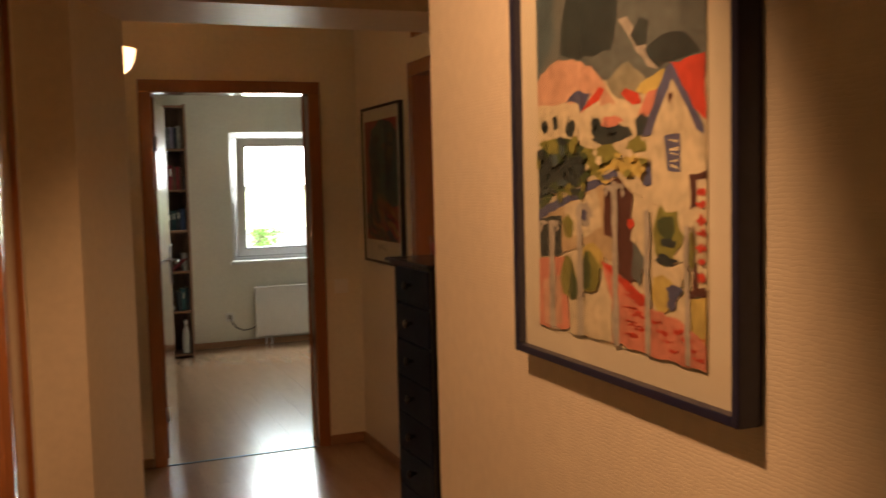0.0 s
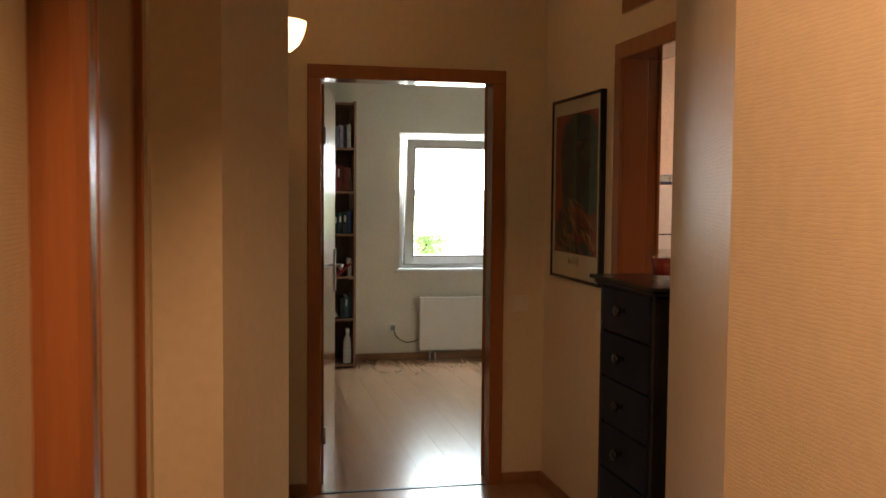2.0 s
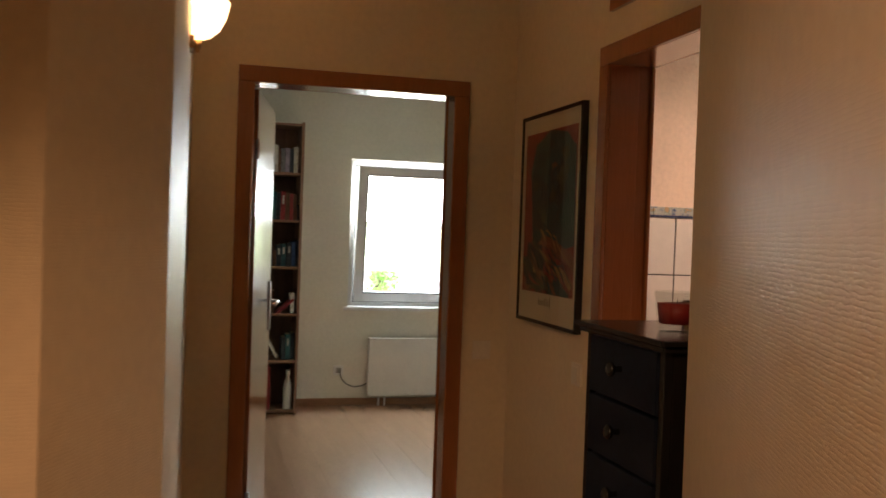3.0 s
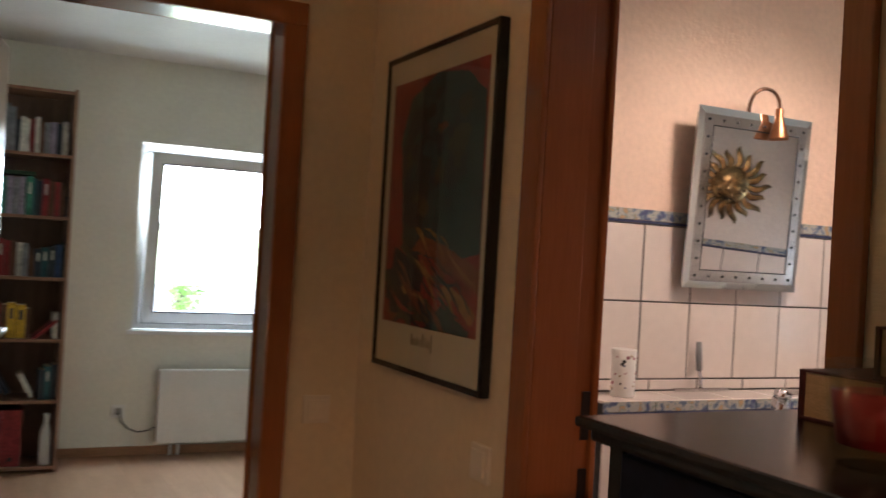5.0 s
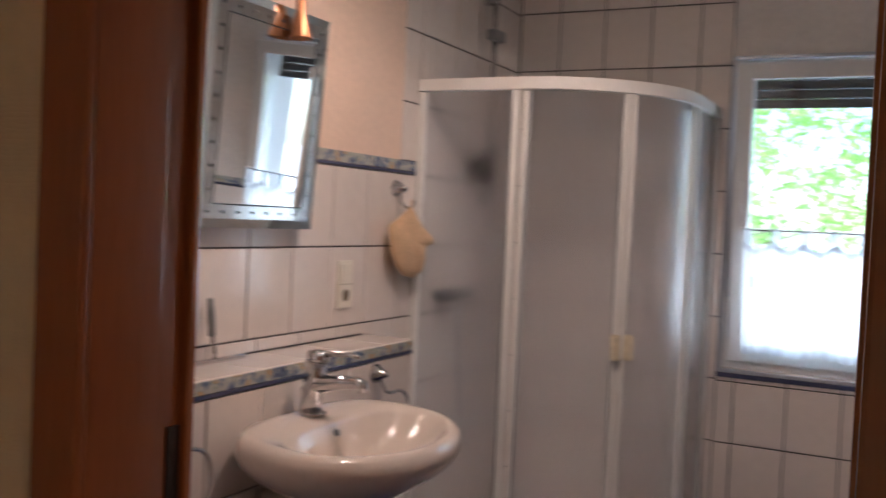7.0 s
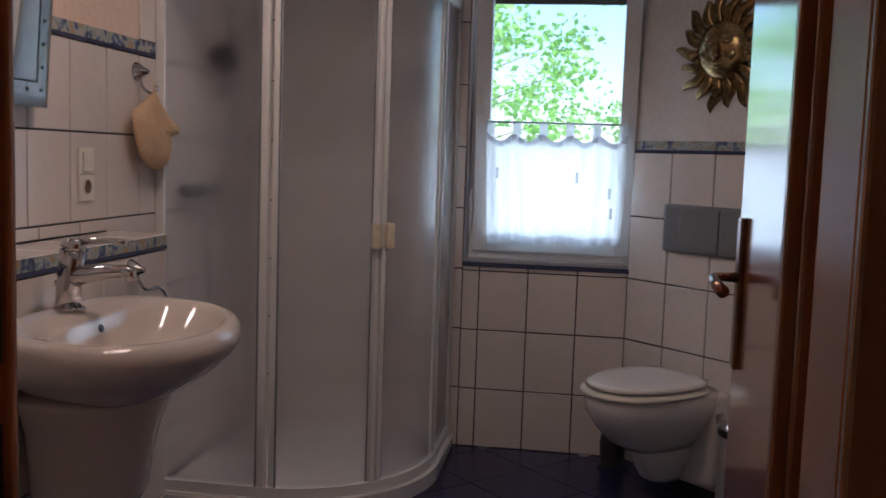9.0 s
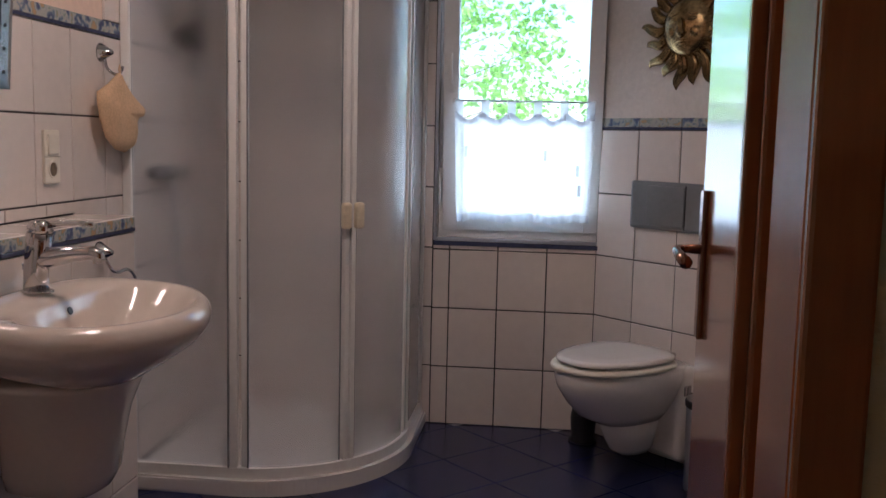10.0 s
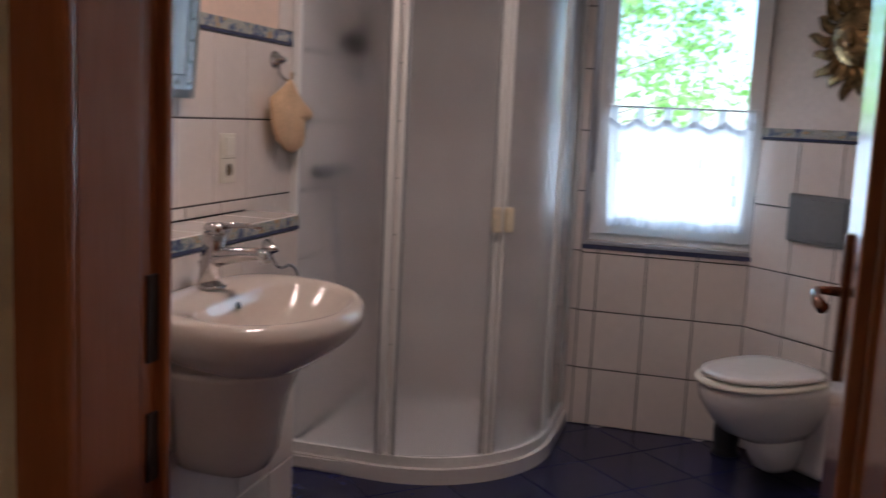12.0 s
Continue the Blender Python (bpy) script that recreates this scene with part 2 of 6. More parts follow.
def boxes(*dims, bevel=0.0):
    """A mesh of boxes (x0, y0, z0, x1, y1, z1), their edges rounded by bevel."""
    bm = bmesh.new()
    for x0, y0, z0, x1, y1, z1 in dims:
        b = bmesh.ops.create_cube(bm, size=1)["verts"]
        bmesh.ops.scale(bm, vec=(abs(x1 - x0), abs(y1 - y0), abs(z1 - z0)), verts=b)
        bmesh.ops.translate(bm, vec=((x0 + x1) / 2, (y0 + y1) / 2, (z0 + z1) / 2), verts=b)
    if bevel:
        bmesh.ops.bevel(bm, geom=bm.edges[:], offset=bevel, segments=2, profile=0.6, affect='EDGES')
    return bm


def prism(poly, z0, z1, bevel=0.0):
    bm = bmesh.new()
    low = [bm.verts.new((x, y, z0)) for x, y in poly]
    top = [bm.verts.new((x, y, z1)) for x, y in poly]
    bm.faces.new(low[::-1])
    bm.faces.new(top)
    for i in range(len(poly)):
        j = (i + 1) % len(poly)
        bm.faces.new((low[i], low[j], top[j], top[i]))
    if bevel:
        bmesh.ops.bevel(bm, geom=bm.edges[:], offset=bevel, segments=2, affect='EDGES')
    return bm


def turned(profile, seg=28, squash=(1, 1)):
    """A body of revolution from (radius, height) pairs; closed where the radius is 0."""
    bm = bmesh.new()
    rings = []
    for r, z in profile:
        if r < 1e-5:
            rings.append([bm.verts.new((0, 0, z))])
        else:
            rings.append([bm.verts.new((r * squash[0] * math.cos(2 * math.pi * i / seg), r * squash[1] * math.sin(2 * math.pi * i / seg), z)) for i in range(seg)])
    for a, b in zip(rings, rings[1:]):
        for i in range(seg):
            j = (i + 1) % seg
            if len(a) == 1 and len(b) > 1:
                bm.faces.new((a[0], b[i], b[j]))
            elif len(b) == 1 and len(a) > 1:
                bm.faces.new((a[i], a[j], b[0]))
            elif len(a) > 1:
                bm.faces.new((a[i], a[j], b[j], b[i]))
    return bm


def swept(points, radius, seg=10):
    """A round bar along points; radius may be one number or one for each point."""
    bm = bmesh.new()
    pts = [Vector(p) for p in points]
    rad = radius if isinstance(radius, (list, tuple)) else [radius] * len(pts)
    rings, side = [], None
    for i, p in enumerate(pts):
        d = (pts[min(i + 1, len(pts) - 1)] - pts[max(i - 1, 0)]).normalized()
        if side is None:
            side = d.orthogonal().normalized()
        side = (side - d * side.dot(d)).normalized()
        up = d.cross(side)
        rings.append([bm.verts.new(p + rad[i] * (side * math.cos(2 * math.pi * k / seg) + up * math.sin(2 * math.pi * k / seg))) for k in range(seg)])
    for a, b in zip(rings, rings[1:]):
        for k in range(seg):
            bm.faces.new((a[k], a[(k + 1) % seg], b[(k + 1) % seg], b[k]))
    bm.faces.new(rings[0][::-1])
    bm.faces.new(rings[-1])
    return bm


def eased(points, n=5):
    """The same run of points with round bends: n steps from each point to the next."""
    p = [Vector(q) for q in points]
    p = [2 * p[0] - p[1], *p, 2 * p[-1] - p[-2]]
    out = []
    for a, b, c, d in zip(p, p[1:], p[2:], p[3:]):
        for i in range(n):
            t = i / n
            out.append(0.5 * (2 * b + (c - a) * t + (2 * a - 5 * b + 4 * c - d) * t * t + (3 * b - a - 3 * c + d) * t ** 3))
    return out + [p[-2]]


def arc(cx, cy, r, a0, a1, n):
    return [(cx + r * math.cos(radians(a0 + (a1 - a0) * i / n)), cy + r * math.sin(radians(a0 + (a1 - a0) * i / n))) for i in range(n + 1)]


def strip(line, width, z0, z1):
    """A wall of that thickness that follows a line in plan."""
    bm = bmesh.new()
    rows = []
    pts = [Vector(p) for p in line]
    for i, p in enumerate(pts):
        d = (pts[min(i + 1, len(pts) - 1)] - pts[max(i - 1, 0)]).normalized()
        nrm = Vector((-d.y, d.x)) * width / 2
        rows.append([bm.verts.new((*(p + nrm), z0)), bm.verts.new((*(p - nrm), z0)), bm.verts.new((*(p - nrm), z1)), bm.verts.new((*(p + nrm), z1))])
    for a, b in zip(rows, rows[1:]):
        for k in range(4):
            bm.faces.new((a[k], a[(k + 1) % 4], b[(k + 1) % 4], b[k]))
    bm.faces.new(rows[0])
    bm.faces.new(rows[-1][::-1])
    return bm


def wall_with_hole(axis, a0, a1, t0, t1, z0, z1, holes):
    """A wall along x or y from a0 to a1, of thickness t0 to t1, with openings (b0, b1, low, high)."""
    cells = []
    cuts = sorted({a0, a1, *[h[0] for h in holes], *[h[1] for h in holes]})
    for p, q in zip(cuts, cuts[1:]):
        spans = sorted((h[2], h[3]) for h in holes if h[0] <= p + 1e-6 and h[1] >= q - 1e-6)
        z = z0
        for lo, hi in spans:
            if lo > z + 1e-6:
                cells.append((p, q, z, lo))
            z = hi
        if z < z1 - 1e-6:
            cells.append((p, q, z, z1))
    return boxes(*[(p, t0, lo, q, t1, hi) if axis == "x" else (t0, p, lo, t1, q, hi) for p, q, lo, hi in cells])

# ---- the large structure ----
H = 2.50          # ceilings
YE, YS, YB = 4.945, 8.55, 4.857      # hall's end wall, study's window wall, bathroom's basin wall
XH, XB, XW = 1.52, 1.67, 4.72        # hall's side wall, bathroom's door wall, bathroom's window wall
D1L, D1R, D1T = 0.41, 1.225, 1.985   # study door opening
B0, B1, BT = 3.256, 3.985, 1.985      # bathroom door opening

floor = struct("floor", boxes((-1.6, -2.6, -0.10, XH - 0.001, YE + 0.14, -0.012), (-0.75, YE + 0.14, -0.10, 3.75, YS + 0.3, -0.012)), M_FLOOR, "beech laminate floor of the hall and the study", "floor")
floor_bath = struct("floor_bathroom", boxes((XH, 2.3, -0.10, XW + 0.3, YB + 0.05, -0.010)), M_FTILE, "dark blue tiled bathroom floor", "floor")
struct("ceiling_hall", boxes((-1.6, -2.4, H, XB, YE, H + 0.15)), M_CEIL, "white painted hall ceiling", "ceiling")
struct("ceiling_study", boxes((-0.6, YE, H, 3.6, YS + 0.3, H + 0.15)), M_CEIL, "white painted study ceiling", "ceiling")
struct("ceiling_bathroom", boxes((XB, 2.3, H, XW + 0.3, YE, H + 0.15)), M_CEIL, "white painted bathroom ceiling", "ceiling")

# near hall
struct("wall_hall_right", prism([(0.63, -2.4), (0.672, 1.613), (1.114, 2.70), (XH + 0.1, 2.70), (XH + 0.1, 2.5), (0.9, -2.4)], -0.02, H), M_PAPER, "cream embossed wallpaper wall with a slanting end", "wall")
struct("wall_hall_left", prism([(-0.22, -2.4), (-0.22, 1.72), (-0.30, 1.72), (-0.30, 2.33), (-0.135, 2.33), (-0.135, 2.40), (0.0, 2.42), (0.15, 2.78), (0.17, YE), (0.02, YE), (-0.5, YE), (-0.5, -2.4)], -0.02, H), M_PAPER, "cream embossed wallpaper wall with a slanting pillar", "wall")
struct("lintel", prism([(0.002, 2.424), (1.0, 2.416), (1.113, 2.695), (1.113, 2.775), (0.15, 2.775)], 1.985, H), M_PAPER, "cream papered lintel over the passage", "lintel")
struct("wall_hall_back", boxes((-0.5, -2.55, -0.02, 1.0, -2.40, H)), M_PAPER, "cream wallpaper wall at the hall's back", "wall")
struct("wall_hall_end", wall_with_hole("x", -0.6, XB, YE, YE + 0.14, -0.02, H, [(D1L - 0.02, D1R + 0.038, -0.02, D1T + 0.02)]), M_PAPER, "cream embossed wallpaper end wall with a doorway", "wall")
wall_side = struct("wall_hall_side", wall_with_hole("y", 2.70, YE, XH, XB - 0.012, -0.02, H, [(B0 - 0.02, B1 + 0.02, -0.02, BT + 0.02), (B0 + 0.05, B1 - 0.03, 2.19, 2.44)]), M_PAPER, "cream embossed wallpaper wall with the bathroom doorway", "wall")

# study
struct("wall_study_window", wall_with_hole("x", -0.6, 3.6, YS, YS + 0.30, -0.02, H, [(1.39, 2.36, 0.78, 1.975)]), M_WHITE, "white papered study wall with a window", "wall")
struct("wall_study_left", boxes((-0.75, YE + 0.14, -0.02, -0.6, YS + 0.3, H)), M_WHITE, "white papered study wall", "wall")
struct("wall_study_right", boxes((3.6, YE + 0.14, -0.02, 3.75, YS + 0.3, H)), M_WHITE, "white papered study wall", "wall")
struct("wall_study_door", boxes((XB, YE + 0.01, -0.02, 3.6, YE + 0.14, H)), M_WHITE, "white papered study wall", "wall")

# bathroom
wall_basin = struct("wall_basin", boxes((XB - 0.01, YB, -0.02, XW + 0.3, YE + 0.005, H)), M_PEACH, "peach plaster wall over white tiles", "wall")
wall_window = struct("wall_bath_window", wall_with_hole("y", 2.3, YB, XW, XW + 0.30, -0.02, H, [(3.225, 3.912, 0.80, 2.043)]), M_BATHW, "white tiled bathroom wall with a window", "wall")
DG = Vector((-math.sqrt(0.5), -math.sqrt(0.5)))
NG = Vector((-math.sqrt(0.5), math.sqrt(0.5)))
CORNER = Vector((XW, 3.247))
wall_diag = struct("wall_bath_corner", prism([tuple(CORNER), tuple(CORNER + DG * 0.9), (XW, 3.247 - 0.9 * math.sqrt(0.5))], -0.02, H), M_BATHW, "white plaster corner wall, tiled below", "wall")
struct("wall_bath_right", boxes((XB, 2.3, -0.02, XW, 2.62, H)), M_BATHW, "white plaster bathroom wall", "wall")
struct("wall_bath_door", wall_with_hole("y", 2.62, YB, XB - 0.012, XB, -0.02, H, [(B0 - 0.02, B1 + 0.02, -0.02, BT + 0.02), (B0 + 0.05, B1 - 0.03, 2.19, 2.44)]), M_BATHW, "white plaster wall beside the bathroom door", "wall")


def baseboard(x0, y0, x1, y1):
    d = (Vector((x1, y1)) - Vector((x0, y0))).normalized()
    nrm = Vector((d.y, -d.x)) * 0.014
    poly = [(x0, y0), (x1, y1), (x1 + nrm.x, y1 + nrm.y), (x0 + nrm.x, y0 + nrm.y)]
    struct("baseboard", prism(poly, 0, 0.055, 0.003), M_BASE, "narrow wooden baseboard", "baseboard")


baseboard(D1R + 0.086, YE, XH, YE)
baseboard(XH, YE - 0.014, XH, B1 + 0.068)
baseboard(0.17, YE, D1L - 0.068, YE)
baseboard(0.152, 2.80, 0.17, YE - 0.016)
baseboard(1.114, 2.70, 0.674, 1.615)
baseboard(0.67, 1.60, 0.632, -2.38)
baseboard(-0.6, YS, 0.52, YS)
baseboard(0.98, YS, 3.6, YS)


# ---- doors ----
def door_frame(name, label, axis, at, a0, a1, top, depth, sign, w=0.066, w0=0.066):
    """Lining and casings round an opening from a0 to a1; at is the wall's near face, sign the way through it."""
    fr = thing(name, label, "door frame", None, "", "structure")

    def b(u0, v0, z0, u1, v1, z1, bev=0.004):
        v0, v1 = at + sign * v0, at + sign * v1
        return boxes((u0, v0, z0, u1, v1, z1) if axis == "x" else (v0, u0, z0, v1, u1, z1), bevel=bev)
    for u0, u1 in ((a0 - w0, a0), (a1, a1 + w)):
        part("casing", b(u0, -0.014, 0, u1, 0.0, top), M_WOOD, fr)
        part("casing", b(u0, depth, 0, u1, depth + 0.014, top), M_WOOD, fr)
    part("head_casing", b(a0 - w0, -0.014, top, a1 + w, 0.0, top + 0.065), M_WOOD, fr)
    part("head_casing", b(a0 - w0, depth, top, a1 + w, depth + 0.014, top + 0.065), M_WOOD, fr)
    part("lining", b(a0 - 0.02, 0, 0, a0, depth - 0.045, top + 0.02, 0.002), M_WOOD, fr)
    part("lining", b(a1, 0, 0, a1 + 0.02, depth - 0.045, top + 0.02, 0.002), M_WOOD, fr)
    part("rebate", b(a0 - 0.02, depth - 0.045, 0, a0 - 0.012, depth, top + 0.02, 0.002), M_WOOD, fr)
    part("rebate", b(a1 + 0.012, depth - 0.045, 0, a1 + 0.02, depth, top + 0.02, 0.002), M_WOOD, fr)
    part("head_lining", b(a0, 0, top, a1, depth, top + 0.02, 0.002), M_WOOD, fr)
    return fr


frame_study = door_frame("door_frame_study", "red-brown varnished wooden frame of the study doorway", "x", YE, D1L, D1R + 0.018, D1T, 0.14, 1)
frame_bath = door_frame("door_frame_bathroom", "red-brown varnished wooden frame of the bathroom doorway", "y", XH, B0, B1, BT, 0.15, 1, 0.066, 0.050)
part("door_stop", boxes((XB + 0.0145, B0 - 0.012, 0, XB + 0.030, B0 + 0.012, BT), bevel=0.003), M_WOOD, frame_bath)
part("strike_plate", boxes((XB - 0.020, B1 + 0.008, 1.00, XB - 0.001, B1 + 0.013, 1.10)), M_DARK, frame_bath)
part("strike_plate", boxes((XB - 0.020, B1 + 0.008, 0.86, XB - 0.001, B1 + 0.013, 0.94)), M_DARK, frame_bath)


def door_leaf(name, label, m, width, height, side, metal):
    """A leaf hinged at its origin along +x; side is the face (+1 or -1 in y) that carries the seen handle."""
    d = thing(name, label, "door", m, "", "structure")
    part("panel", boxes((0, -0.02, 0.006, width, 0.02, height), bevel=0.003), M_LEAFDOOR, d)
    for s in (1, -1):
        plate = part("lock_plate", boxes((width - 0.078, s * 0.020, 0.895, width - 0.040, s * 0.029, 1.135), bevel=0.003), metal, d)
        px, pz = width - 0.059, 1.04
        part("handle", swept([(px, s * 0.022, pz), (px, s * 0.052, pz), (px - 0.010, s * 0.064, pz), (px - 0.035, s * 0.068, pz), (px - 0.09, s * 0.066, pz - 0.004), (px - 0.112, s * 0.060, pz - 0.010)],
                             [0.009, 0.007, 0.007, 0.007, 0.009, 0.010], 12), metal, plate, smooth=True)
    for z in (0.25, height - 0.25):
        part("hinge", swept([(-0.006, -0.022, z - 0.04), (-0.006, -0.022, z + 0.04)], 0.008, 10), metal, d, smooth=True)
    return d


door_leaf("door_study", "glossy red-brown veneered study door standing open", pose(0.415, 5.075, 0, 0, 0, 80.5), 0.80, 1.975, -1, M_ALU)
door_leaf("door_bathroom", "glossy red-brown veneered bathroom door standing open", pose(1.690, 3.191, 0, 0, 0, -2.0), 0.74, 1.975, 1, M_HANDLE)

# closed closet door at the hall's left
closet = thing("door_closet", "red-brown wooden closet door in a moulded frame, closed", "door", None, "", "structure")
part("casing", prism([(-0.222, 1.720), (-0.200, 1.708), (-0.165, 1.704), (-0.149, 1.722), (-0.146, 1.745), (-0.149, 1.79), (-0.222, 1.79)], 0, 2.06, 0.002), M_WOOD, closet)
part("panel", boxes((-0.185, 1.79, 0.005, -0.147, 2.262, 1.99), bevel=0.002), M_WOOD, closet)
part("casing", boxes((-0.20, 2.262, 0, -0.136, 2.330, 2.06), bevel=0.004), M_WOOD, closet)
part("head_casing", boxes((-0.20, 1.79, 1.99, -0.141, 2.262, 2.06), bevel=0.004), M_WOOD, closet)

# fanlight over the bathroom door
fan = thing("window_fanlight", "wood-framed fanlight over the bathroom door", "window", None, "", "structure")
f0, f1, fz0, fz1 = B0 + 0.05, B1 - 0.03, 2.19, 2.44
part("frame", boxes((XH - 0.014, f0 - 0.03, fz0 - 0.03, XH + 0.03, f1 + 0.03, fz0 + 0.012), (XH - 0.014, f0 - 0.03, fz1 - 0.012, XH + 0.03, f1 + 0.03, fz1 + 0.03),
                    (XH - 0.013, f0 - 0.03, fz0 + 0.012, XH + 0.03, f0 + 0.012, fz1 - 0.012), (XH - 0.013, f1 - 0.012, fz0 + 0.012, XH + 0.03, f1 + 0.03, fz1 - 0.012)), M_WOOD, fan)
part("pane", boxes((XH + 0.008, f0 + 0.012, fz0 + 0.012, XH + 0.013, f1 - 0.012, fz1 - 0.012)), M_GLASS, fan)
struct("threshold", boxes((D1L, YE - 0.005, -0.002, D1R, YE + 0.012, 0.003)), M_DARK, "dark joint strip across the doorway", "threshold")
struct("threshold_bathroom", boxes((XH - 0.02, B0, -0.012, XB, B1, 0.006)), M_BASE, "wooden bathroom threshold", "threshold")


# ---- windows ----
win1 = thing("window_study", "white plastic study window, tilted ajar", "window", None, "", "structure")
yw = YS + 0.10


def ring(x0, x1, z0, z1, w, y0, y1, bev=0.004):
    return boxes((x0, y0, z0, x0 + w, y1, z1), (x1 - w, y0, z0, x1, y1, z1), (x0 + w, y0, z0, x1 - w, y1, z0 + w), (x0 + w, y0, z1 - w, x1 - w, y1, z1), bevel=bev)


def tilted_in(at, degrees, axis):
    """The turn of a sash about its lower edge, its top into the room."""
    return Matrix.Translation(at) @ Matrix.Rotation(radians(degrees), 4, axis) @ Matrix.Translation(-Vector(at))


part("window_frame", ring(1.392, 2.358, 0.79, 1.973, 0.05, yw, yw + 0.07), M_PVC, win1)
sash1 = part("sash", ring(1.452, 2.298, 0.83, 1.925, 0.076, yw - 0.020, yw + 0.045), M_PVC, win1)
sash1.matrix_basis = tilted_in((0, yw, 0.83), 6.5, "X")
part("pane", boxes((1.524, yw + 0.01, 0.902, 2.226, yw + 0.016, 1.853)), M_GLASS, sash1).visible_shadow = False
part("joint_seal", ring(1.4420, 2.3080, 0.822, 1.931, 0.008, yw - 0.003, yw - 0.0005, 0.0), M_PLATE, win1, "grey rubber seal round the sash")
part("gasket", ring(1.520, 2.230, 0.898, 1.857, 0.008, yw - 0.024, yw - 0.019, 0.0), M_DARK, sash1)
part("handle", boxes((2.252, yw - 0.032, 1.30, 2.276, yw - 0.019, 1.37), (2.257, yw - 0.050, 1.325, 2.271, yw - 0.032, 1.45), bevel=0.003), M_PVC, sash1)
part("window_sill", boxes((1.36, YS - 0.03, 0.762, 2.39, YS - 0.001, 0.788), (1.392, YS - 0.001, 0.764, 2.358, yw, 0.788), bevel=0.003), M_PVC, win1)
part("hinge", boxes((1.424, yw - 0.026, 0.835, 1.437, yw - 0.014, 0.905), bevel=0.002), M_PVC, win1)
part("hinge", boxes((1.424, yw - 0.026, 1.85, 1.437, yw - 0.014, 1.93), bevel=0.002), M_PVC, win1)

win2 = thing("window_bathroom", "white plastic bathroom window, tilted ajar", "window", None, "", "structure")
xw = XW + 0.035


def ring_y(y0, y1, z0, z1, w, x0, x1, bev=0.004):
    return boxes((x0, y0, z0, x1, y0 + w, z1), (x0, y1 - w, z0, x1, y1, z1), (x0, y0 + w, z0, x1, y1 - w, z0 + w), (x0, y0 + w, z1 - w, x1, y1 - w, z1), bevel=bev)


part("trim", ring_y(3.212, 3.925, 0.787, 2.056, 0.014, XW - 0.012, XW + 0.01, 0.002), M_TRIM, win2, "grey metal edge trim")
part("sill_edge", boxes((XW - 0.016, 3.214, 0.768, XW + 0.004, 3.923, 0.786), bevel=0.002), M_BLUELINE, win2, "dark blue glazed sill edge")
part("window_frame", ring_y(3.227, 3.910, 0.802, 2.041, 0.042, xw, xw + 0.07), M_PVC, win2)
sash2 = part("sash", ring_y(3.245, 3.892, 0.835, 2.02, 0.062, xw - 0.022, xw + 0.045), M_PVC, win2)
TILT = tilted_in((xw, 0, 0.835), -5.0, "Y")
sash2.matrix_basis = TILT
part("pane", boxes((xw + 0.010, 3.307, 0.897, xw + 0.016, 3.830, 1.958)), M_GLASS, sash2).visible_shadow = False
part("handle", boxes((xw - 0.034, 3.848, 1.40, xw - 0.020, 3.874, 1.47), (xw - 0.050, 3.853, 1.44, xw - 0.034, 3.869, 1.56), bevel=0.003), M_PVC, sash2)
part("hinge_cover", boxes((xw - 0.035, 3.896, 0.95, xw - 0.020, 3.908, 1.07), bevel=0.002), M_PVC, win2)
part("tilt_arm", boxes((xw - 0.030, 3.897, 1.09, xw - 0.022, 3.907, 2.02), bevel=0.001), M_TRIM, win2, "dark grey metal tilt arm")
part("hinge_cover", boxes((xw - 0.035, 3.231, 0.84, xw - 0.020, 3.243, 0.91), bevel=0.002), M_PVC, win2)
shut = thing("roller_shutter", "dark roller shutter let down a little over the bathroom window", "shutter", None, "", "structure")
for i in range(5):
    z = 1.862 + i * 0.038
    part("slat", boxes((xw + 0.085, 3.24, z, xw + 0.097, 3.90, z + 0.0368), bevel=0.003), M_SLAT, shut)

# ---- hall things ----
def wobble(poly, r):
    """The outline as a brush would leave it: cut into short runs that waver."""
    out = []
    for (u0, v0), (u1, v1) in zip(poly, poly[1:] + poly[:1]):
        n = max(1, int(math.hypot(u1 - u0, v1 - v0) / 0.03))
        for i in range(n):
            q = i / n
            j = 0.0045
            out.append((u0 + (u1 - u0) * q + r.uniform(-j, j), v0 + (v1 - v0) * q + r.uniform(-j, j)))
    return out


def framed(name, label, m, w, h, border, rim, rim_mat, art, depth=0.025):
    """A framed print: x across, z up, its front towards -y. Flat patches of the print lie on the sheet."""
    p = thing(name, label, "picture", m)
    d = depth
    part("frame", boxes((0, -d, 0, rim, 0, h), (w - rim, -d, 0, w, 0, h), (rim, -d, 0, w - rim, 0, rim), (rim, -d, h - rim, w - rim, 0, h), bevel=0.002), rim_mat, p)
    part("mat_board", boxes((rim, -0.018, rim, w - rim, -0.002, h - rim)), mat("mat_board", (0.68, 0.62, 0.47), 0.7, var=0.02), p)
    base = part("print", boxes((border[0], -0.0195, border[1], w - border[2], -0.018, h - border[3])), art[0], p)
    layer = 0
    rw = random.Random(17)
    for material, poly in art[1]:
        layer += 1
        bm = bmesh.new()
        y = -0.0196 - 0.00003 * layer
        poly = wobble(poly, rw)
        fx, fz = w - border[0] - border[2], h - border[1] - border[3]
        bm.faces.new([bm.verts.new((border[0] + fx * min(1, max(0, u)), y, border[1] + fz * min(1, max(0, v)))) for u, v in poly])
        part("painted_patch", bm, material, base)
    part("glazing", boxes((rim, -d + 0.0015, rim, w - rim, -d + 0.002, h - rim)), M_CLEAR, p).visible_shadow = False
    return p


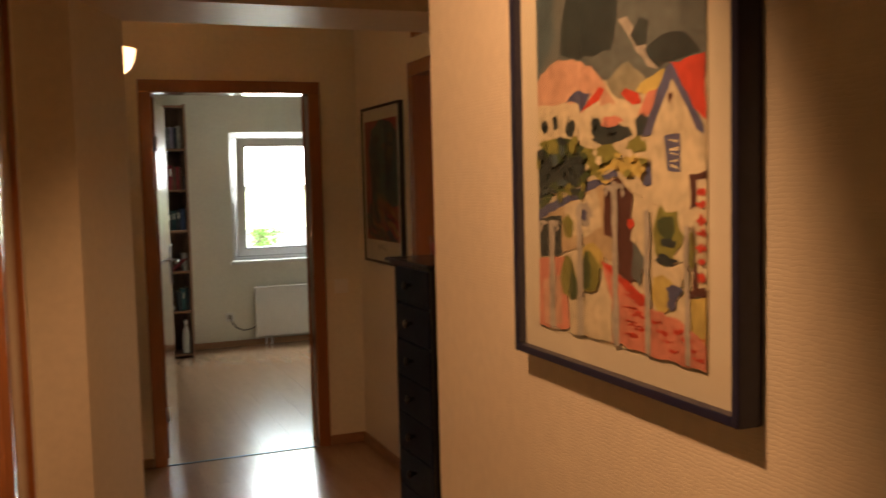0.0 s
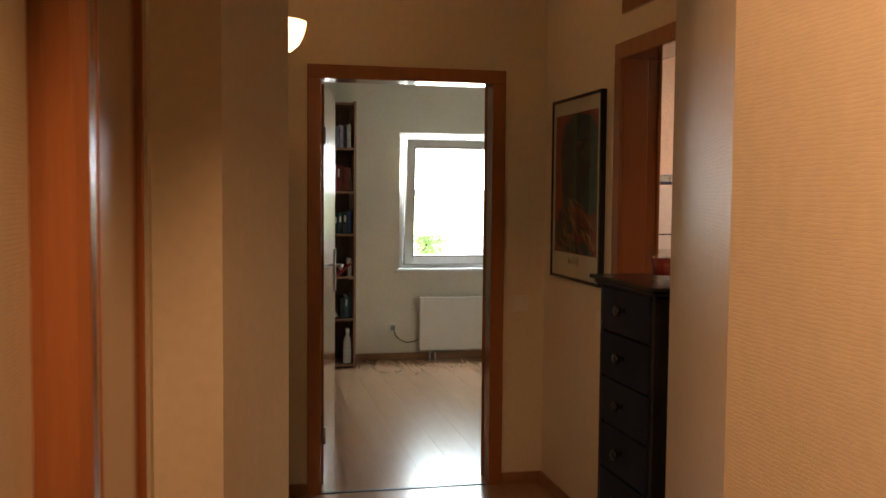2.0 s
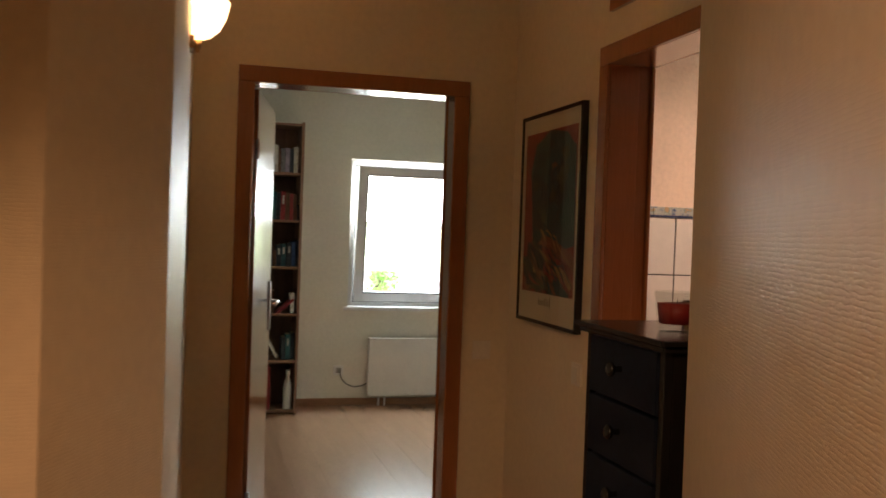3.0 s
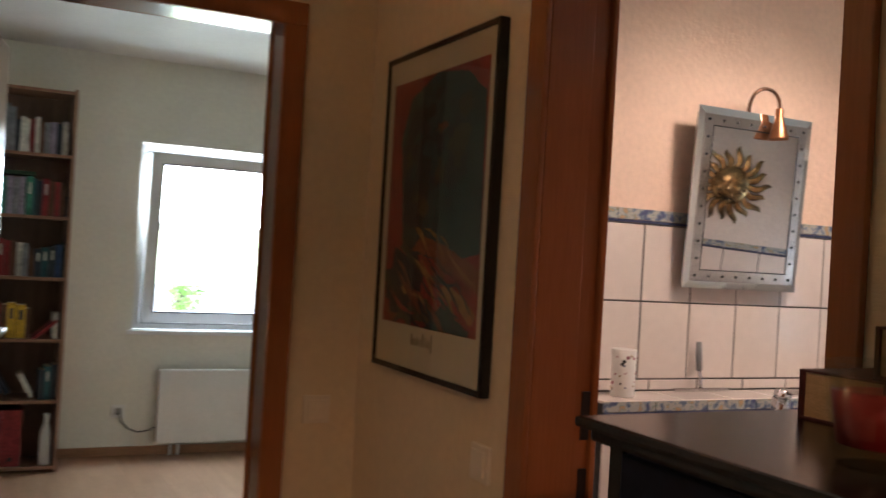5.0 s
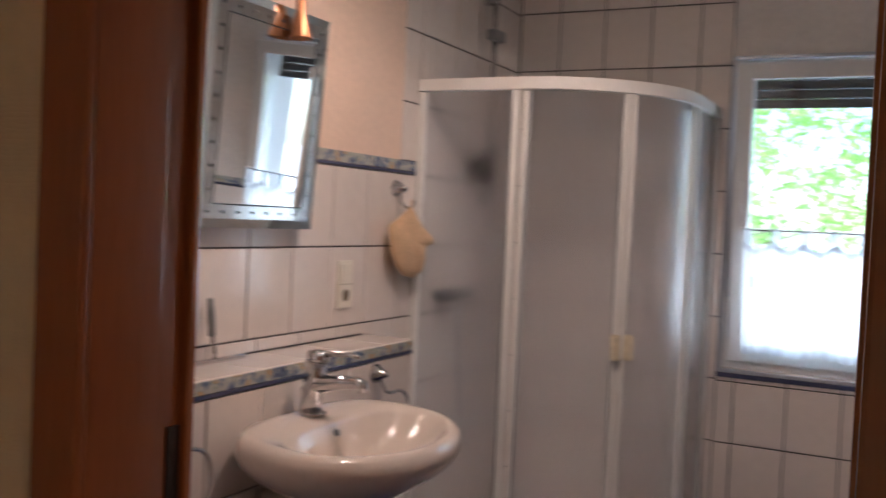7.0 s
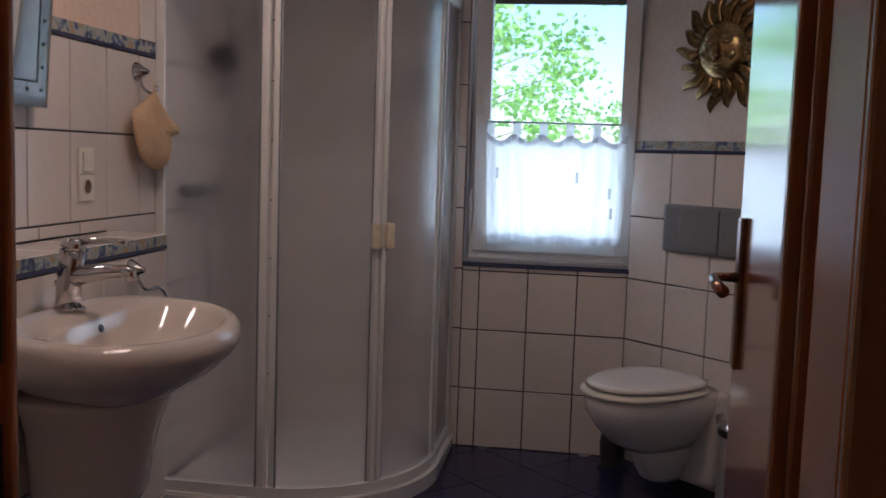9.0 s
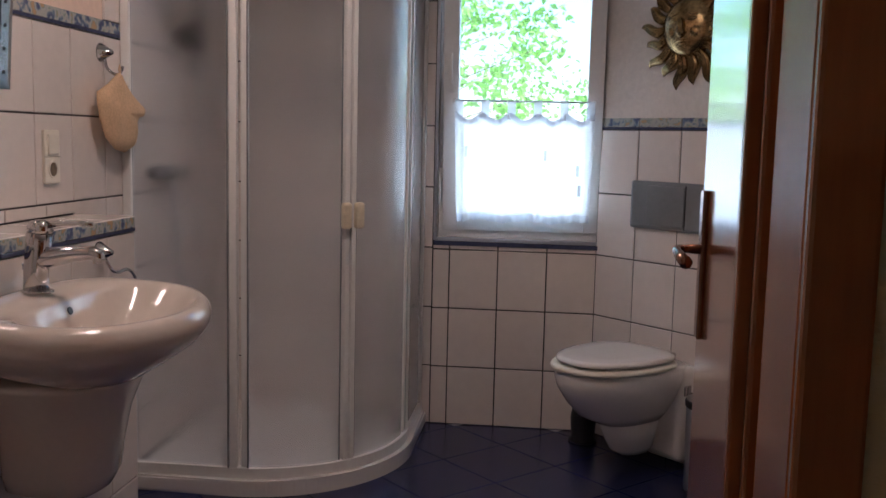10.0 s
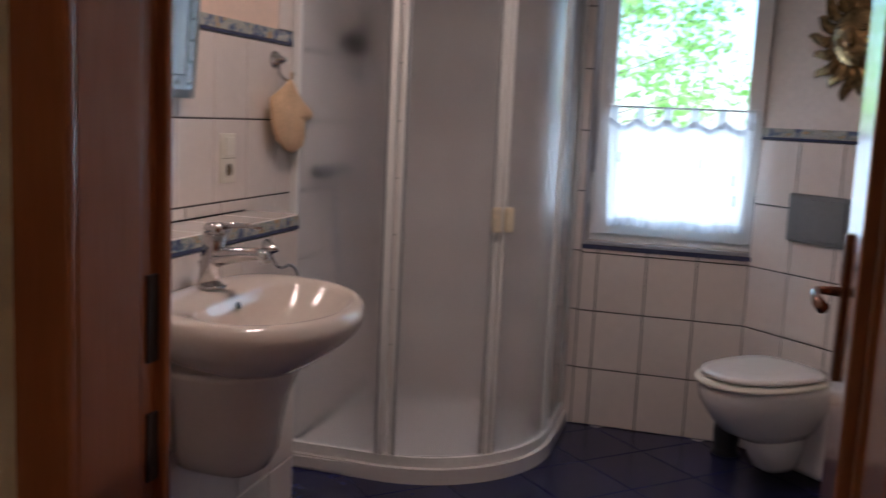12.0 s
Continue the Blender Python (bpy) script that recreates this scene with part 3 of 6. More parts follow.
def blob(cx, cy, rx, ry, n=14, seed=0, rough=0.22):
    r = random.Random(seed)
    return [(cx + rx * (1 + r.uniform(-rough, rough)) * math.cos(2 * math.pi * i / n), cy + ry * (1 + r.uniform(-rough, rough)) * math.sin(2 * math.pi * i / n)) for i in range(n)]


C = {k: mat("print_" + k, v, 0.6, var=0.13, scale=22, fine=90) for k, v in dict(cream=(0.66, 0.57, 0.38), slate=(0.13, 0.15, 0.14), teal=(0.08, 0.12, 0.13), dark=(0.035, 0.05, 0.05), pink=(0.62, 0.36, 0.24), red=(0.62, 0.07, 0.04), rose=(0.66, 0.25, 0.17),
                                                 yellow=(0.58, 0.46, 0.14), olive=(0.24, 0.24, 0.06), green=(0.07, 0.10, 0.04), blue=(0.10, 0.11, 0.20), grey=(0.44, 0.40, 0.33), sage=(0.30, 0.29, 0.20), tan=(0.50, 0.38, 0.22), brown=(0.10, 0.04, 0.03)).items()}
town = []


def ink(color, *poly):
    """A flat wash of one colour inside an outline, in shares of the print's width and height."""
    town.append((C[color], list(poly)))


def spot(color, u, v, ru, rv):
    town.append((C[color], blob(u, v, ru, rv, 16, len(town), 0.22)))


ink("slate", (0, 0.62), (1, 0.56), (1, 1), (0, 1))
ink("slate", (0, 1), (1, 0.882), (1, 0.597), (0.849, 0.608), (0.776, 0.597), (0.596, 0.63), (0.416, 0.628), (0.293, 0.655), (0.159, 0.677), (0, 0.627))
ink("dark", (0.361, 1), (0.575, 0.973), (0.55, 0.725), (0.51, 0.66), (0.293, 0.658), (0.173, 0.68), (0.195, 0.768))
ink("teal", (0, 1), (0.139, 1), (0.132, 0.718), (0.038, 0.658), (0, 0.632))
ink("grey", (0.553, 0.723), (0.608, 0.725), (0.776, 0.597), (0.719, 0.605))
ink("slate", (0.575, 0.973), (1, 0.882), (0.988, 0.647), (0.865, 0.677), (0.7, 0.648), (0.608, 0.725))
ink("dark", (0.7, 0.64), (0.793, 0.662), (0.865, 0.665), (0.933, 0.647), (0.978, 0.612), (0.849, 0.608), (0.774, 0.6), (0.719, 0.622))
ink("dark", (0.623, 0.682), (0.678, 0.708), (0.719, 0.695), (0.709, 0.655), (0.659, 0.652))
ink("sage", (0.478, 0.592), (0.608, 0.628), (0.757, 0.558), (0.575, 0.545), (0.51, 0.568))
ink("pink", (0, 0.555), (0, 0.63), (0.132, 0.668), (0.293, 0.655), (0.416, 0.623), (0.486, 0.578), (0.392, 0.567), (0.24, 0.555), (0.072, 0.558))
ink("yellow", (0.649, 0.563), (0.803, 0.597), (0.815, 0.585), (0.767, 0.552), (0.7, 0.548))
ink("cream", (0.005, 0.563), (0.298, 0.557), (0.296, 0.475), (0.017, 0.493))
ink("dark", (0.115, 0.532), (0.151, 0.532), (0.151, 0.498), (0.12, 0.5))
ink("blue", (0.214, 0.563), (0.279, 0.585), (0.38, 0.572), (0.317, 0.53), (0.298, 0.557))
ink("red", (0.308, 0.528), (0.435, 0.587), (0.486, 0.572), (0.44, 0.552))
ink("pink", (0.435, 0.552), (0.476, 0.582), (0.536, 0.54), (0.44, 0.525))
ink("cream", (0.308, 0.528), (0.51, 0.542), (0.608, 0.497), (0.596, 0.452), (0.313, 0.46))
ink("cream", (0.548, 0.552), (0.618, 0.535), (0.663, 0.51), (0.608, 0.495), (0.553, 0.522))
ink("red", (0.57, 0.557), (0.596, 0.567), (0.668, 0.558), (0.683, 0.532), (0.635, 0.533))
ink("rose", (0.663, 0.502), (0.719, 0.558), (0.776, 0.553), (0.757, 0.52), (0.719, 0.505))
spot("dark", 0.502, 0.473, 0.109, 0.025)
spot("dark", 0.421, 0.495, 0.033, 0.022)
spot("rose", 0.514, 0.503, 0.056, 0.015)
spot("dark", 0.69, 0.488, 0.043, 0.025)
spot("dark", 0.055, 0.51, 0.027, 0.015)
spot("dark", 0.245, 0.495, 0.031, 0.02)
ink("green", (0, 0.45), (0.127, 0.477), (0.264, 0.47), (0.337, 0.453), (0.38, 0.388), (0.264, 0.352), (0.125, 0.338), (0, 0.287))
ink("dark", (0.007, 0.423), (0.127, 0.442), (0.264, 0.432), (0.353, 0.383), (0.264, 0.36), (0.096, 0.37), (0, 0.308))
ink("olive", (0.01, 0.467), (0.127, 0.477), (0.197, 0.448), (0.099, 0.437))
ink("olive", (0.322, 0.445), (0.51, 0.45), (0.575, 0.425), (0.486, 0.407), (0.38, 0.385))
ink("yellow", (0.404, 0.383), (0.531, 0.422), (0.719, 0.42), (0.728, 0.39), (0.596, 0.375), (0.51, 0.397))
spot("olive", 0.659, 0.447, 0.055, 0.015)
ink("blue", (0.685, 0.36), (0.728, 0.417), (0.748, 0.36))
ink("cream", (0.728, 0.457), (0.829, 0.58), (0.993, 0.458), (0.998, 0.207), (0.851, 0.207), (0.743, 0.36))
ink("red", (0.839, 0.603), (0.995, 0.608), (0.998, 0.483), (0.921, 0.522), (0.865, 0.577))
ink("blue", (0.683, 0.463), (0.815, 0.595), (0.844, 0.603), (0.865, 0.578), (0.988, 0.478), (0.988, 0.458), (0.952, 0.472), (0.839, 0.573), (0.733, 0.462))
spot("brown", 0.834, 0.535, 0.012, 0.01)
ink("blue", (0.803, 0.462), (0.885, 0.458), (0.885, 0.385), (0.815, 0.387))
ink("cream", (0.827, 0.452), (0.87, 0.45), (0.87, 0.445), (0.829, 0.447))
ink("cream", (0.827, 0.438), (0.87, 0.437), (0.87, 0.432), (0.829, 0.433))
ink("cream", (0.827, 0.425), (0.87, 0.425), (0.87, 0.42), (0.829, 0.42))
ink("cream", (0.829, 0.413), (0.87, 0.412), (0.87, 0.407), (0.829, 0.408))
ink("cream", (0.829, 0.4), (0.87, 0.4), (0.87, 0.395), (0.829, 0.395))
ink("brown", (0.923, 0.385), (1, 0.387), (1, 0.377), (0.952, 0.373), (0.954, 0.318), (0.93, 0.313))
ink("tan", (0.065, 0.288), (0.51, 0.387), (0.536, 0.19), (0.339, 0.222), (0, 0.172))
ink("cream", (0.195, 0.31), (0.416, 0.355), (0.45, 0.268), (0.327, 0.237), (0.209, 0.252))
spot("grey", 0.334, 0.293, 0.051, 0.032)
spot("blue", 0.334, 0.293, 0.024, 0.014)
spot("olive", 0.221, 0.262, 0.039, 0.03)
ink("dark", (0, 0.272), (0.175, 0.293), (0.173, 0.19), (0.007, 0.177))
ink("blue", (0, 0.272), (0, 0.297), (0.486, 0.39), (0.543, 0.4), (0.553, 0.383), (0.44, 0.36), (0.065, 0.287))
ink("brown", (0.462, 0.355), (0.553, 0.377), (0.635, 0.342), (0.623, 0.29), (0.663, 0.17), (0.618, 0.143), (0.541, 0.163), (0.536, 0.235), (0.462, 0.25))
ink("slate", (0.639, 0.242), (0.697, 0.207), (0.673, 0.147), (0.618, 0.167))
spot("red", 0.623, 0.277, 0.021, 0.01)
spot("cream", 0.639, 0.252, 0.017, 0.016)
ink("cream", (0.543, 0.4), (0.575, 0.388), (0.971, 0.29), (1, 0.267), (0.971, 0.263), (0.757, 0.318), (0.553, 0.375))
spot("olive", 0.81, 0.257, 0.072, 0.058)
spot("green", 0.815, 0.277, 0.043, 0.025)
spot("dark", 0.82, 0.243, 0.043, 0.01)
spot("dark", 0.815, 0.208, 0.055, 0.01)
spot("cream", 0.825, 0.172, 0.072, 0.025)
spot("yellow", 0.793, 0.137, 0.06, 0.04)
spot("blue", 0.846, 0.148, 0.041, 0.009)
spot("blue", 0.839, 0.128, 0.022, 0.022)
spot("olive", 0.93, 0.237, 0.022, 0.036)
ink("yellow", (0.918, 0.137), (1, 0.15), (1, 0.057), (0.909, 0.058))
ink("brown", (0.918, 0.155), (1, 0.168), (1, 0.147), (0.923, 0.138))
spot("red", 0.978, 0.348, 0.02, 0.007)
spot("red", 0.978, 0.322, 0.02, 0.006)
spot("red", 0.978, 0.293, 0.02, 0.009)
spot("red", 0.978, 0.267, 0.02, 0.006)
spot("red", 0.978, 0.238, 0.022, 0.009)
spot("red", 0.981, 0.212, 0.019, 0.006)
spot("red", 0.981, 0.183, 0.019, 0.009)
ink("brown", (0.935, 0.28), (0.947, 0.28), (0.957, 0.157), (0.942, 0.157))
ink("rose", (0, 0.173), (0.202, 0.192), (0.226, 0.012), (0, 0))
ink("pink", (0.031, 0.12), (0.163, 0.14), (0.175, 0.018), (0.036, 0.007))
spot("olive", 0.219, 0.135, 0.055, 0.053)
spot("green", 0.255, 0.118, 0.026, 0.039)
spot("yellow", 0.394, 0.19, 0.077, 0.037)
spot("olive", 0.37, 0.152, 0.072, 0.05)
spot("green", 0.344, 0.16, 0.033, 0.04)
ink("cream", (0.233, 0.078), (0.507, 0.115), (0.512, 0.01), (0.231, 0))
ink("rose", (0.442, 0.19), (0.507, 0.18), (0.7, 0.122), (0.726, 0.008), (0.507, 0.007), (0.512, 0.107))
ink("rose", (0.721, 0.105), (0.889, 0.087), (1, 0.053), (1, 0.002), (0.721, 0.002))
ink("red", (0.45, 0.187), (0.507, 0.18), (0.704, 0.122), (0.69, 0.108), (0.507, 0.16))
spot("red", 0.623, 0.123, 0.04, 0.004)
spot("red", 0.651, 0.117, 0.041, 0.003)
spot("red", 0.68, 0.11, 0.041, 0.003)
spot("red", 0.623, 0.095, 0.04, 0.003)
spot("red", 0.651, 0.088, 0.041, 0.004)
spot("red", 0.68, 0.082, 0.041, 0.003)
spot("red", 0.623, 0.067, 0.04, 0.003)
spot("red", 0.651, 0.058, 0.041, 0.005)
spot("red", 0.68, 0.053, 0.041, 0.004)
spot("red", 0.623, 0.037, 0.04, 0.003)
spot("red", 0.76, 0.077, 0.033, 0.003)
spot("red", 0.791, 0.058, 0.031, 0.004)
spot("red", 0.82, 0.042, 0.031, 0.003)
spot("red", 0.851, 0.027, 0.029, 0.003)
spot("red", 0.877, 0.068, 0.032, 0.004)
spot("red", 0.906, 0.052, 0.029, 0.003)
spot("red", 0.935, 0.037, 0.027, 0.003)
spot("red", 0.962, 0.02, 0.028, 0.003)
spot("red", 0.988, 0.062, 0.012, 0.001)
ink("grey", (0.089, 0.273), (0.127, 0.275), (0.13, 0), (0.084, 0))
ink("grey", (0.291, 0.312), (0.325, 0.312), (0.329, 0.005), (0.288, 0))
ink("grey", (0.519, 0.372), (0.548, 0.372), (0.555, 0.007), (0.519, 0.002))
ink("grey", (0.7, 0.31), (0.726, 0.31), (0.733, 0.005), (0.702, 0.002))
ink("grey", (0.901, 0.28), (0.923, 0.28), (0.933, 0.007), (0.906, 0.003))
spot("grey", 0.043, 0.267, 0.034, 0.006)
spot("grey", 0.022, 0.252, 0.016, 0.01)
spot("grey", 0.132, 0.268, 0.031, 0.007)
spot("grey", 0.151, 0.255, 0.015, 0.008)
spot("grey", 0.502, 0.358, 0.024, 0.007)
spot("grey", 0.486, 0.345, 0.012, 0.008)
spot("grey", 0.567, 0.358, 0.024, 0.005)
spot("grey", 0.584, 0.345, 0.01, 0.008)
rt = random.Random(23)
for k in range(34):      # ragged strokes in the shrubs
    spot(rt.choice(("dark", "dark", "green", "olive", "teal")), rt.uniform(0.0, 0.36), rt.uniform(0.33, 0.47), rt.uniform(0.012, 0.040), rt.uniform(0.006, 0.018))
for k in range(14):      # palm fronds before the white houses
    u, v, a = rt.choice(((0.055, 0.50), (0.245, 0.495), (0.42, 0.49), (0.50, 0.475))) + (rt.uniform(0.3, 2.8),)
    ink("dark", (u - 0.006, v), (u + 0.05 * math.cos(a), v + 0.035 * math.sin(a)), (u + 0.008, v + 0.004))
for k in range(16):      # light between the leaves
    spot(rt.choice(("yellow", "olive", "cream")), rt.uniform(0.30, 0.72), rt.uniform(0.37, 0.45), rt.uniform(0.010, 0.028), rt.uniform(0.004, 0.012))
M_BLUERIM = mat("dark_blue_frame", (0.015, 0.017, 0.05), 0.35, var=0.1)
framed("picture", "framed watercolour print of a hillside town with red roofs", pose(0.6668, 1.169, 1.213, 0, 0, -90.6), 0.554, 0.72, (0.069, 0.049, 0.069, 0.071), 0.012, M_BLUERIM, (C["cream"], town), 0.033)
E = {k: painted("poster_" + k, v) for k, v in dict(red=(0.34, 0.05, 0.04), teal=(0.035, 0.085, 0.085), dark=(0.03, 0.04, 0.045), rust=(0.28, 0.10, 0.05), ochre=(0.45, 0.25, 0.09), ink=(0.12, 0.10, 0.07), moss=(0.10, 0.09, 0.05)).items()}
abstract = [
    (E["teal"], [(0.2, 0.30), (0.16, 0.55), (0.12, 0.75), (0.22, 0.92), (0.5, 1.0), (0.8, 0.97), (0.98, 0.88), (1, 0.3), (0.7, 0.26)]), (E["dark"], [(0.2, 0.42), (0.14, 0.7), (0.24, 0.88), (0.5, 0.86), (0.46, 0.5), (0.4, 0.36)]),
    (E["dark"], blob(0.25, 0.16, 0.26, 0.15, 20, 31, 0.3)), (E["rust"], [(0.3, 0.3), (0.55, 0.28), (1, 0.16), (1, 0.24), (0.7, 0.32), (0.42, 0.36)]), (E["ochre"], [(0.62, 0.14), (0.78, 0.12), (0.95, 0.04), (1, 0.08), (0.85, 0.15), (0.7, 0.18)]),
    (E["moss"], [(0.1, 0.02), (0.5, 0.12), (0.7, 0.02)]), (E["rust"], blob(0.40, 0.10, 0.09, 0.04, 16, 32, 0.4)), (E["teal"], [(0.5, 0.0), (0.66, 0.10), (0.94, 0.02), (0.94, 0.0)]), (E["rust"], blob(0.58, 0.78, 0.05, 0.02, 10, 33, 0.4)), (E["dark"], blob(0.66, 0.62, 0.16, 0.09, 18, 34, 0.3)),
    (E["ochre"], blob(0.22, 0.13, 0.05, 0.015, 10, 35, 0.4)), (E["moss"], blob(0.75, 0.72, 0.10, 0.06, 16, 36, 0.35)),
]
rb = random.Random(61)
for k in range(46):      # curved strokes that fall from the red side into the dark corner
    u, v, l, w = rb.uniform(-0.05, 0.75), rb.uniform(0.06, 0.40), rb.uniform(0.14, 0.34), rb.uniform(0.006, 0.018)
    fall, bow = rb.uniform(0.25, 0.75), rb.uniform(-0.05, 0.05)
    top_ = [(u + l * q, v - fall * l * q + bow * math.sin(math.pi * q) + w * math.sin(math.pi * q)) for q in (0, 0.25, 0.5, 0.75, 1)]
    low_ = [(u + l * q, v - fall * l * q + bow * math.sin(math.pi * q) - w * math.sin(math.pi * q)) for q in (0.75, 0.5, 0.25)]
    abstract.append((E[rb.choice(("rust", "red", "dark", "rust", "moss", "dark", "ochre") if u < 0.4 else ("rust", "ochre", "teal", "dark", "rust"))], top_ + low_))
for k in range(30):      # broken dabs in the dark figure
    a_, q_ = rb.uniform(0, 6.28), rb.uniform(0, 1)
    abstract.append((E[rb.choice(("teal", "dark", "teal", "moss"))], blob(0.55 + 0.34 * q_ * math.cos(a_), 0.66 + 0.27 * q_ * math.sin(a_), rb.uniform(0.02, 0.07), rb.uniform(0.012, 0.05), 12, k, 0.4)))
poster = framed("picture", "black-framed abstract poster in red and teal", pose(XH - 0.002, 4.775, 1.062, 0, 0, -90), 0.625, 0.825, (0.05, 0.122, 0.045, 0.075), 0.014, M_BLACK, (E["red"], abstract))
for i, (u, wd, hh) in enumerate(((0.24, 0.012, 0.028), (0.256, 0.010, 0.018), (0.27, 0.012, 0.022), (0.286, 0.010, 0.018), (0.305, 0.014, 0.032), (0.325, 0.006, 0.026), (0.338, 0.012, 0.018), (0.355, 0.010, 0.034))):
    part("signature_stroke", boxes((u, -0.0192, 0.075 - (0.01 if i == 7 else 0), u + wd * 0.45, -0.0182, 0.075 + hh)), E["ink"], poster)


def switch(name, label, m, gangs=1, outlet=False):
    """A wall plate facing -y with rockers, or a rocker over a socket."""
    n = 2 if outlet else gangs
    s = thing(name, label, "light switch" if not outlet else "socket", m)
    part("plate", boxes((-0.04, -0.010, -0.04, 0.04, 0, 0.04 + 0.071 * (n - 1)), bevel=0.003), M_SWITCH, s)
    part("rocker", boxes((-0.027, -0.016, -0.028 + 0.071 * (n - 1), 0.027, -0.010, 0.028 + 0.071 * (n - 1)), bevel=0.002), M_SWITCH, s)
    if outlet:
        # the well is a flat disc, the shade of its hollow put into its colour
        for nm, prof, mtl in (("socket_ring", [(0.025, 0.0), (0.025, -0.003), (0.021, -0.003), (0.020, 0.0)], M_SWITCH), ("socket_well", [(0.0195, -0.0008), (0, -0.0008)], painted("socket_shadow", (0.16, 0.11, 0.06)))):
            cup = turned(prof, 24)
            bmesh.ops.rotate(cup, matrix=Matrix.Rotation(radians(-90), 3, 'X'), verts=cup.verts)
            bmesh.ops.translate(cup, vec=(0, -0.0104, 0), verts=cup.verts)
            part(nm, cup, mtl, s)
        part("joint", boxes((-0.040, -0.0106, 0.0345, 0.040, -0.0100, 0.0365)), painted("plate_joint", (0.35, 0.30, 0.22)), s)
    return s


switch("light_switch", "cream plastic light switch beside the bathroom door", pose(XH, 4.168, 0.92, 0, 0, -90))
switch("light_switch", "cream plastic light switch beside the study door", pose(1.40, YE, 0.907))
so = thing("wall_socket", "white plastic wall socket with a thin cable", "socket", pose(1.335, YS, 0.278))
part("plate", boxes((-0.04, -0.012, -0.04, 0.04, 0, 0.04), bevel=0.003), M_ENAMEL, so)
part("socket_well", boxes((-0.02, -0.014, -0.02, 0.02, -0.012, 0.02), bevel=0.004), painted("socket_grey", (0.35, 0.33, 0.3)), so)
tagged(part("cable", swept([(1.345, YS - 0.014, 0.262), (1.36, YS - 0.02, 0.21), (1.40, YS - 0.016, 0.17), (1.46, YS - 0.014, 0.145), (1.53, YS - 0.016, 0.155), (1.58, YS - 0.02, 0.185), (1.60, YS - 0.02, 0.23)], 0.004, 8), M_DARK), "thin dark cable hanging between socket and radiator", "cable")

# wall sconce
sc = thing("wall_sconce", "wall sconce with a glowing frosted half bowl", "wall lamp", pose(0.163, 4.0, 1.952))
M_GLOWGLASS = glow("glowing_frosted_glass", (1.0, 0.58, 0.26), 1.2)
prof = [(0.026, 0.0), (0.058, 0.013), (0.084, 0.036), (0.100, 0.066), (0.109, 0.098), (0.112, 0.118)]
bm = bmesh.new()
rows = [[bm.verts.new((r * math.sin(math.pi * k / 18) * 1.0 + 0.002, -r * math.cos(math.pi * k / 18), z)) for k in range(19)] for r, z in prof]
for a, b in zip(rows, rows[1:]):
    for k in range(18):
        bm.faces.new((a[k], a[k + 1], b[k + 1], b[k]))
bm.faces.new(rows[0])
shade = part("shade", bm, M_GLOWGLASS, sc, smooth=True)
part("back_plate", boxes((-0.004, -0.045, -0.03, 0.012, 0.045, 0.10), bevel=0.003), M_BRASS, sc)
part("finial", swept([(0.022, 0, -0.035), (0.022, 0, 0.004)], [0.006, 0.014], 12), M_BRASS, sc, smooth=True)
# pendant spot in the near hall
sp = thing("pendant_lamp", "small metal pendant lamp lighting the hall wall", "pendant lamp", pose(-0.04, 0.74, 2.20))
part("shade", turned([(0.010, 0.11), (0.016, 0.10), (0.050, 0.03), (0.058, 0.0), (0.056, 0.0), (0.047, 0.03), (0.014, 0.09), (0, 0.09)], 24), M_ALU, sp, smooth=True)
part("cord", swept([(0, 0, 0.105), (0, 0, H - 2.16)], 0.003, 8), M_DARK, sp)


# tall narrow chest of drawers
ch = thing("chest_of_drawers", "tall narrow midnight-blue chest of drawers beside the bathroom door", "chest of drawers", pose(1.118, 2.795, 0))
W, Dp, Ht = 0.385, 0.385, 1.193
part("side", boxes((0.018, 0, 0.05, Dp, 0.020, Ht), bevel=0.002), M_BLACK, ch)
part("side", boxes((0.018, W - 0.020, 0.05, Dp, W, Ht), bevel=0.002), M_BLACK, ch)
part("back", boxes((Dp - 0.012, 0.02, 0.05, Dp, W - 0.02, Ht), bevel=0.002), M_BLACK, ch)
part("bottom", boxes((0.018, 0.02, 0.05, Dp - 0.012, W - 0.02, 0.07), bevel=0.002), M_BLACK, ch)
part("plinth", boxes((0.03, 0.01, 0, Dp - 0.01, W - 0.01, 0.05), bevel=0.002), M_BLACK, ch)
part("face_frame", boxes((0.0, 0, 0.05, 0.018, 0.022, Ht), (0.0, W - 0.022, 0.05, 0.018, W, Ht), (0.0, 0.022, 0.05, 0.018, W - 0.022, 0.065), (0.0, 0.022, Ht - 0.015, 0.018, W - 0.022, Ht), bevel=0.002), M_BLACK, ch)
part("top", boxes((-0.032, -0.045, Ht, Dp + 0.012, W + 0.022, Ht + 0.012), bevel=0.005), M_BLACK, ch)
part("top_moulding", boxes((-0.018, -0.028, Ht - 0.014, Dp + 0.006, W + 0.012, Ht - 0.0005), bevel=0.005), M_BLACK, ch)
nd = 8
dh = (Ht - 0.015 - 0.065) / nd
for i in range(nd):
    z = 0.065 + i * dh
    dr = part("drawer", boxes((-0.004, 0.025, z + 0.004, 0.30, W - 0.025, z + dh - 0.004), bevel=0.003), M_BLUE, ch)
    kb = turned([(0.007, 0.0), (0.006, 0.012), (0.010, 0.016), (0.016, 0.022), (0.016, 0.028), (0.010, 0.033), (0, 0.034)], 16)
    bmesh.ops.rotate(kb, matrix=Matrix.Rotation(radians(-90), 3, 'Y'), verts=kb.verts)
    bmesh.ops.translate(kb, vec=(-0.004, W / 2, z + dh * 0.55), verts=kb.verts)
    part("knob", kb, M_BLACK, dr, smooth=True)
TOPZ = Ht + 0.012


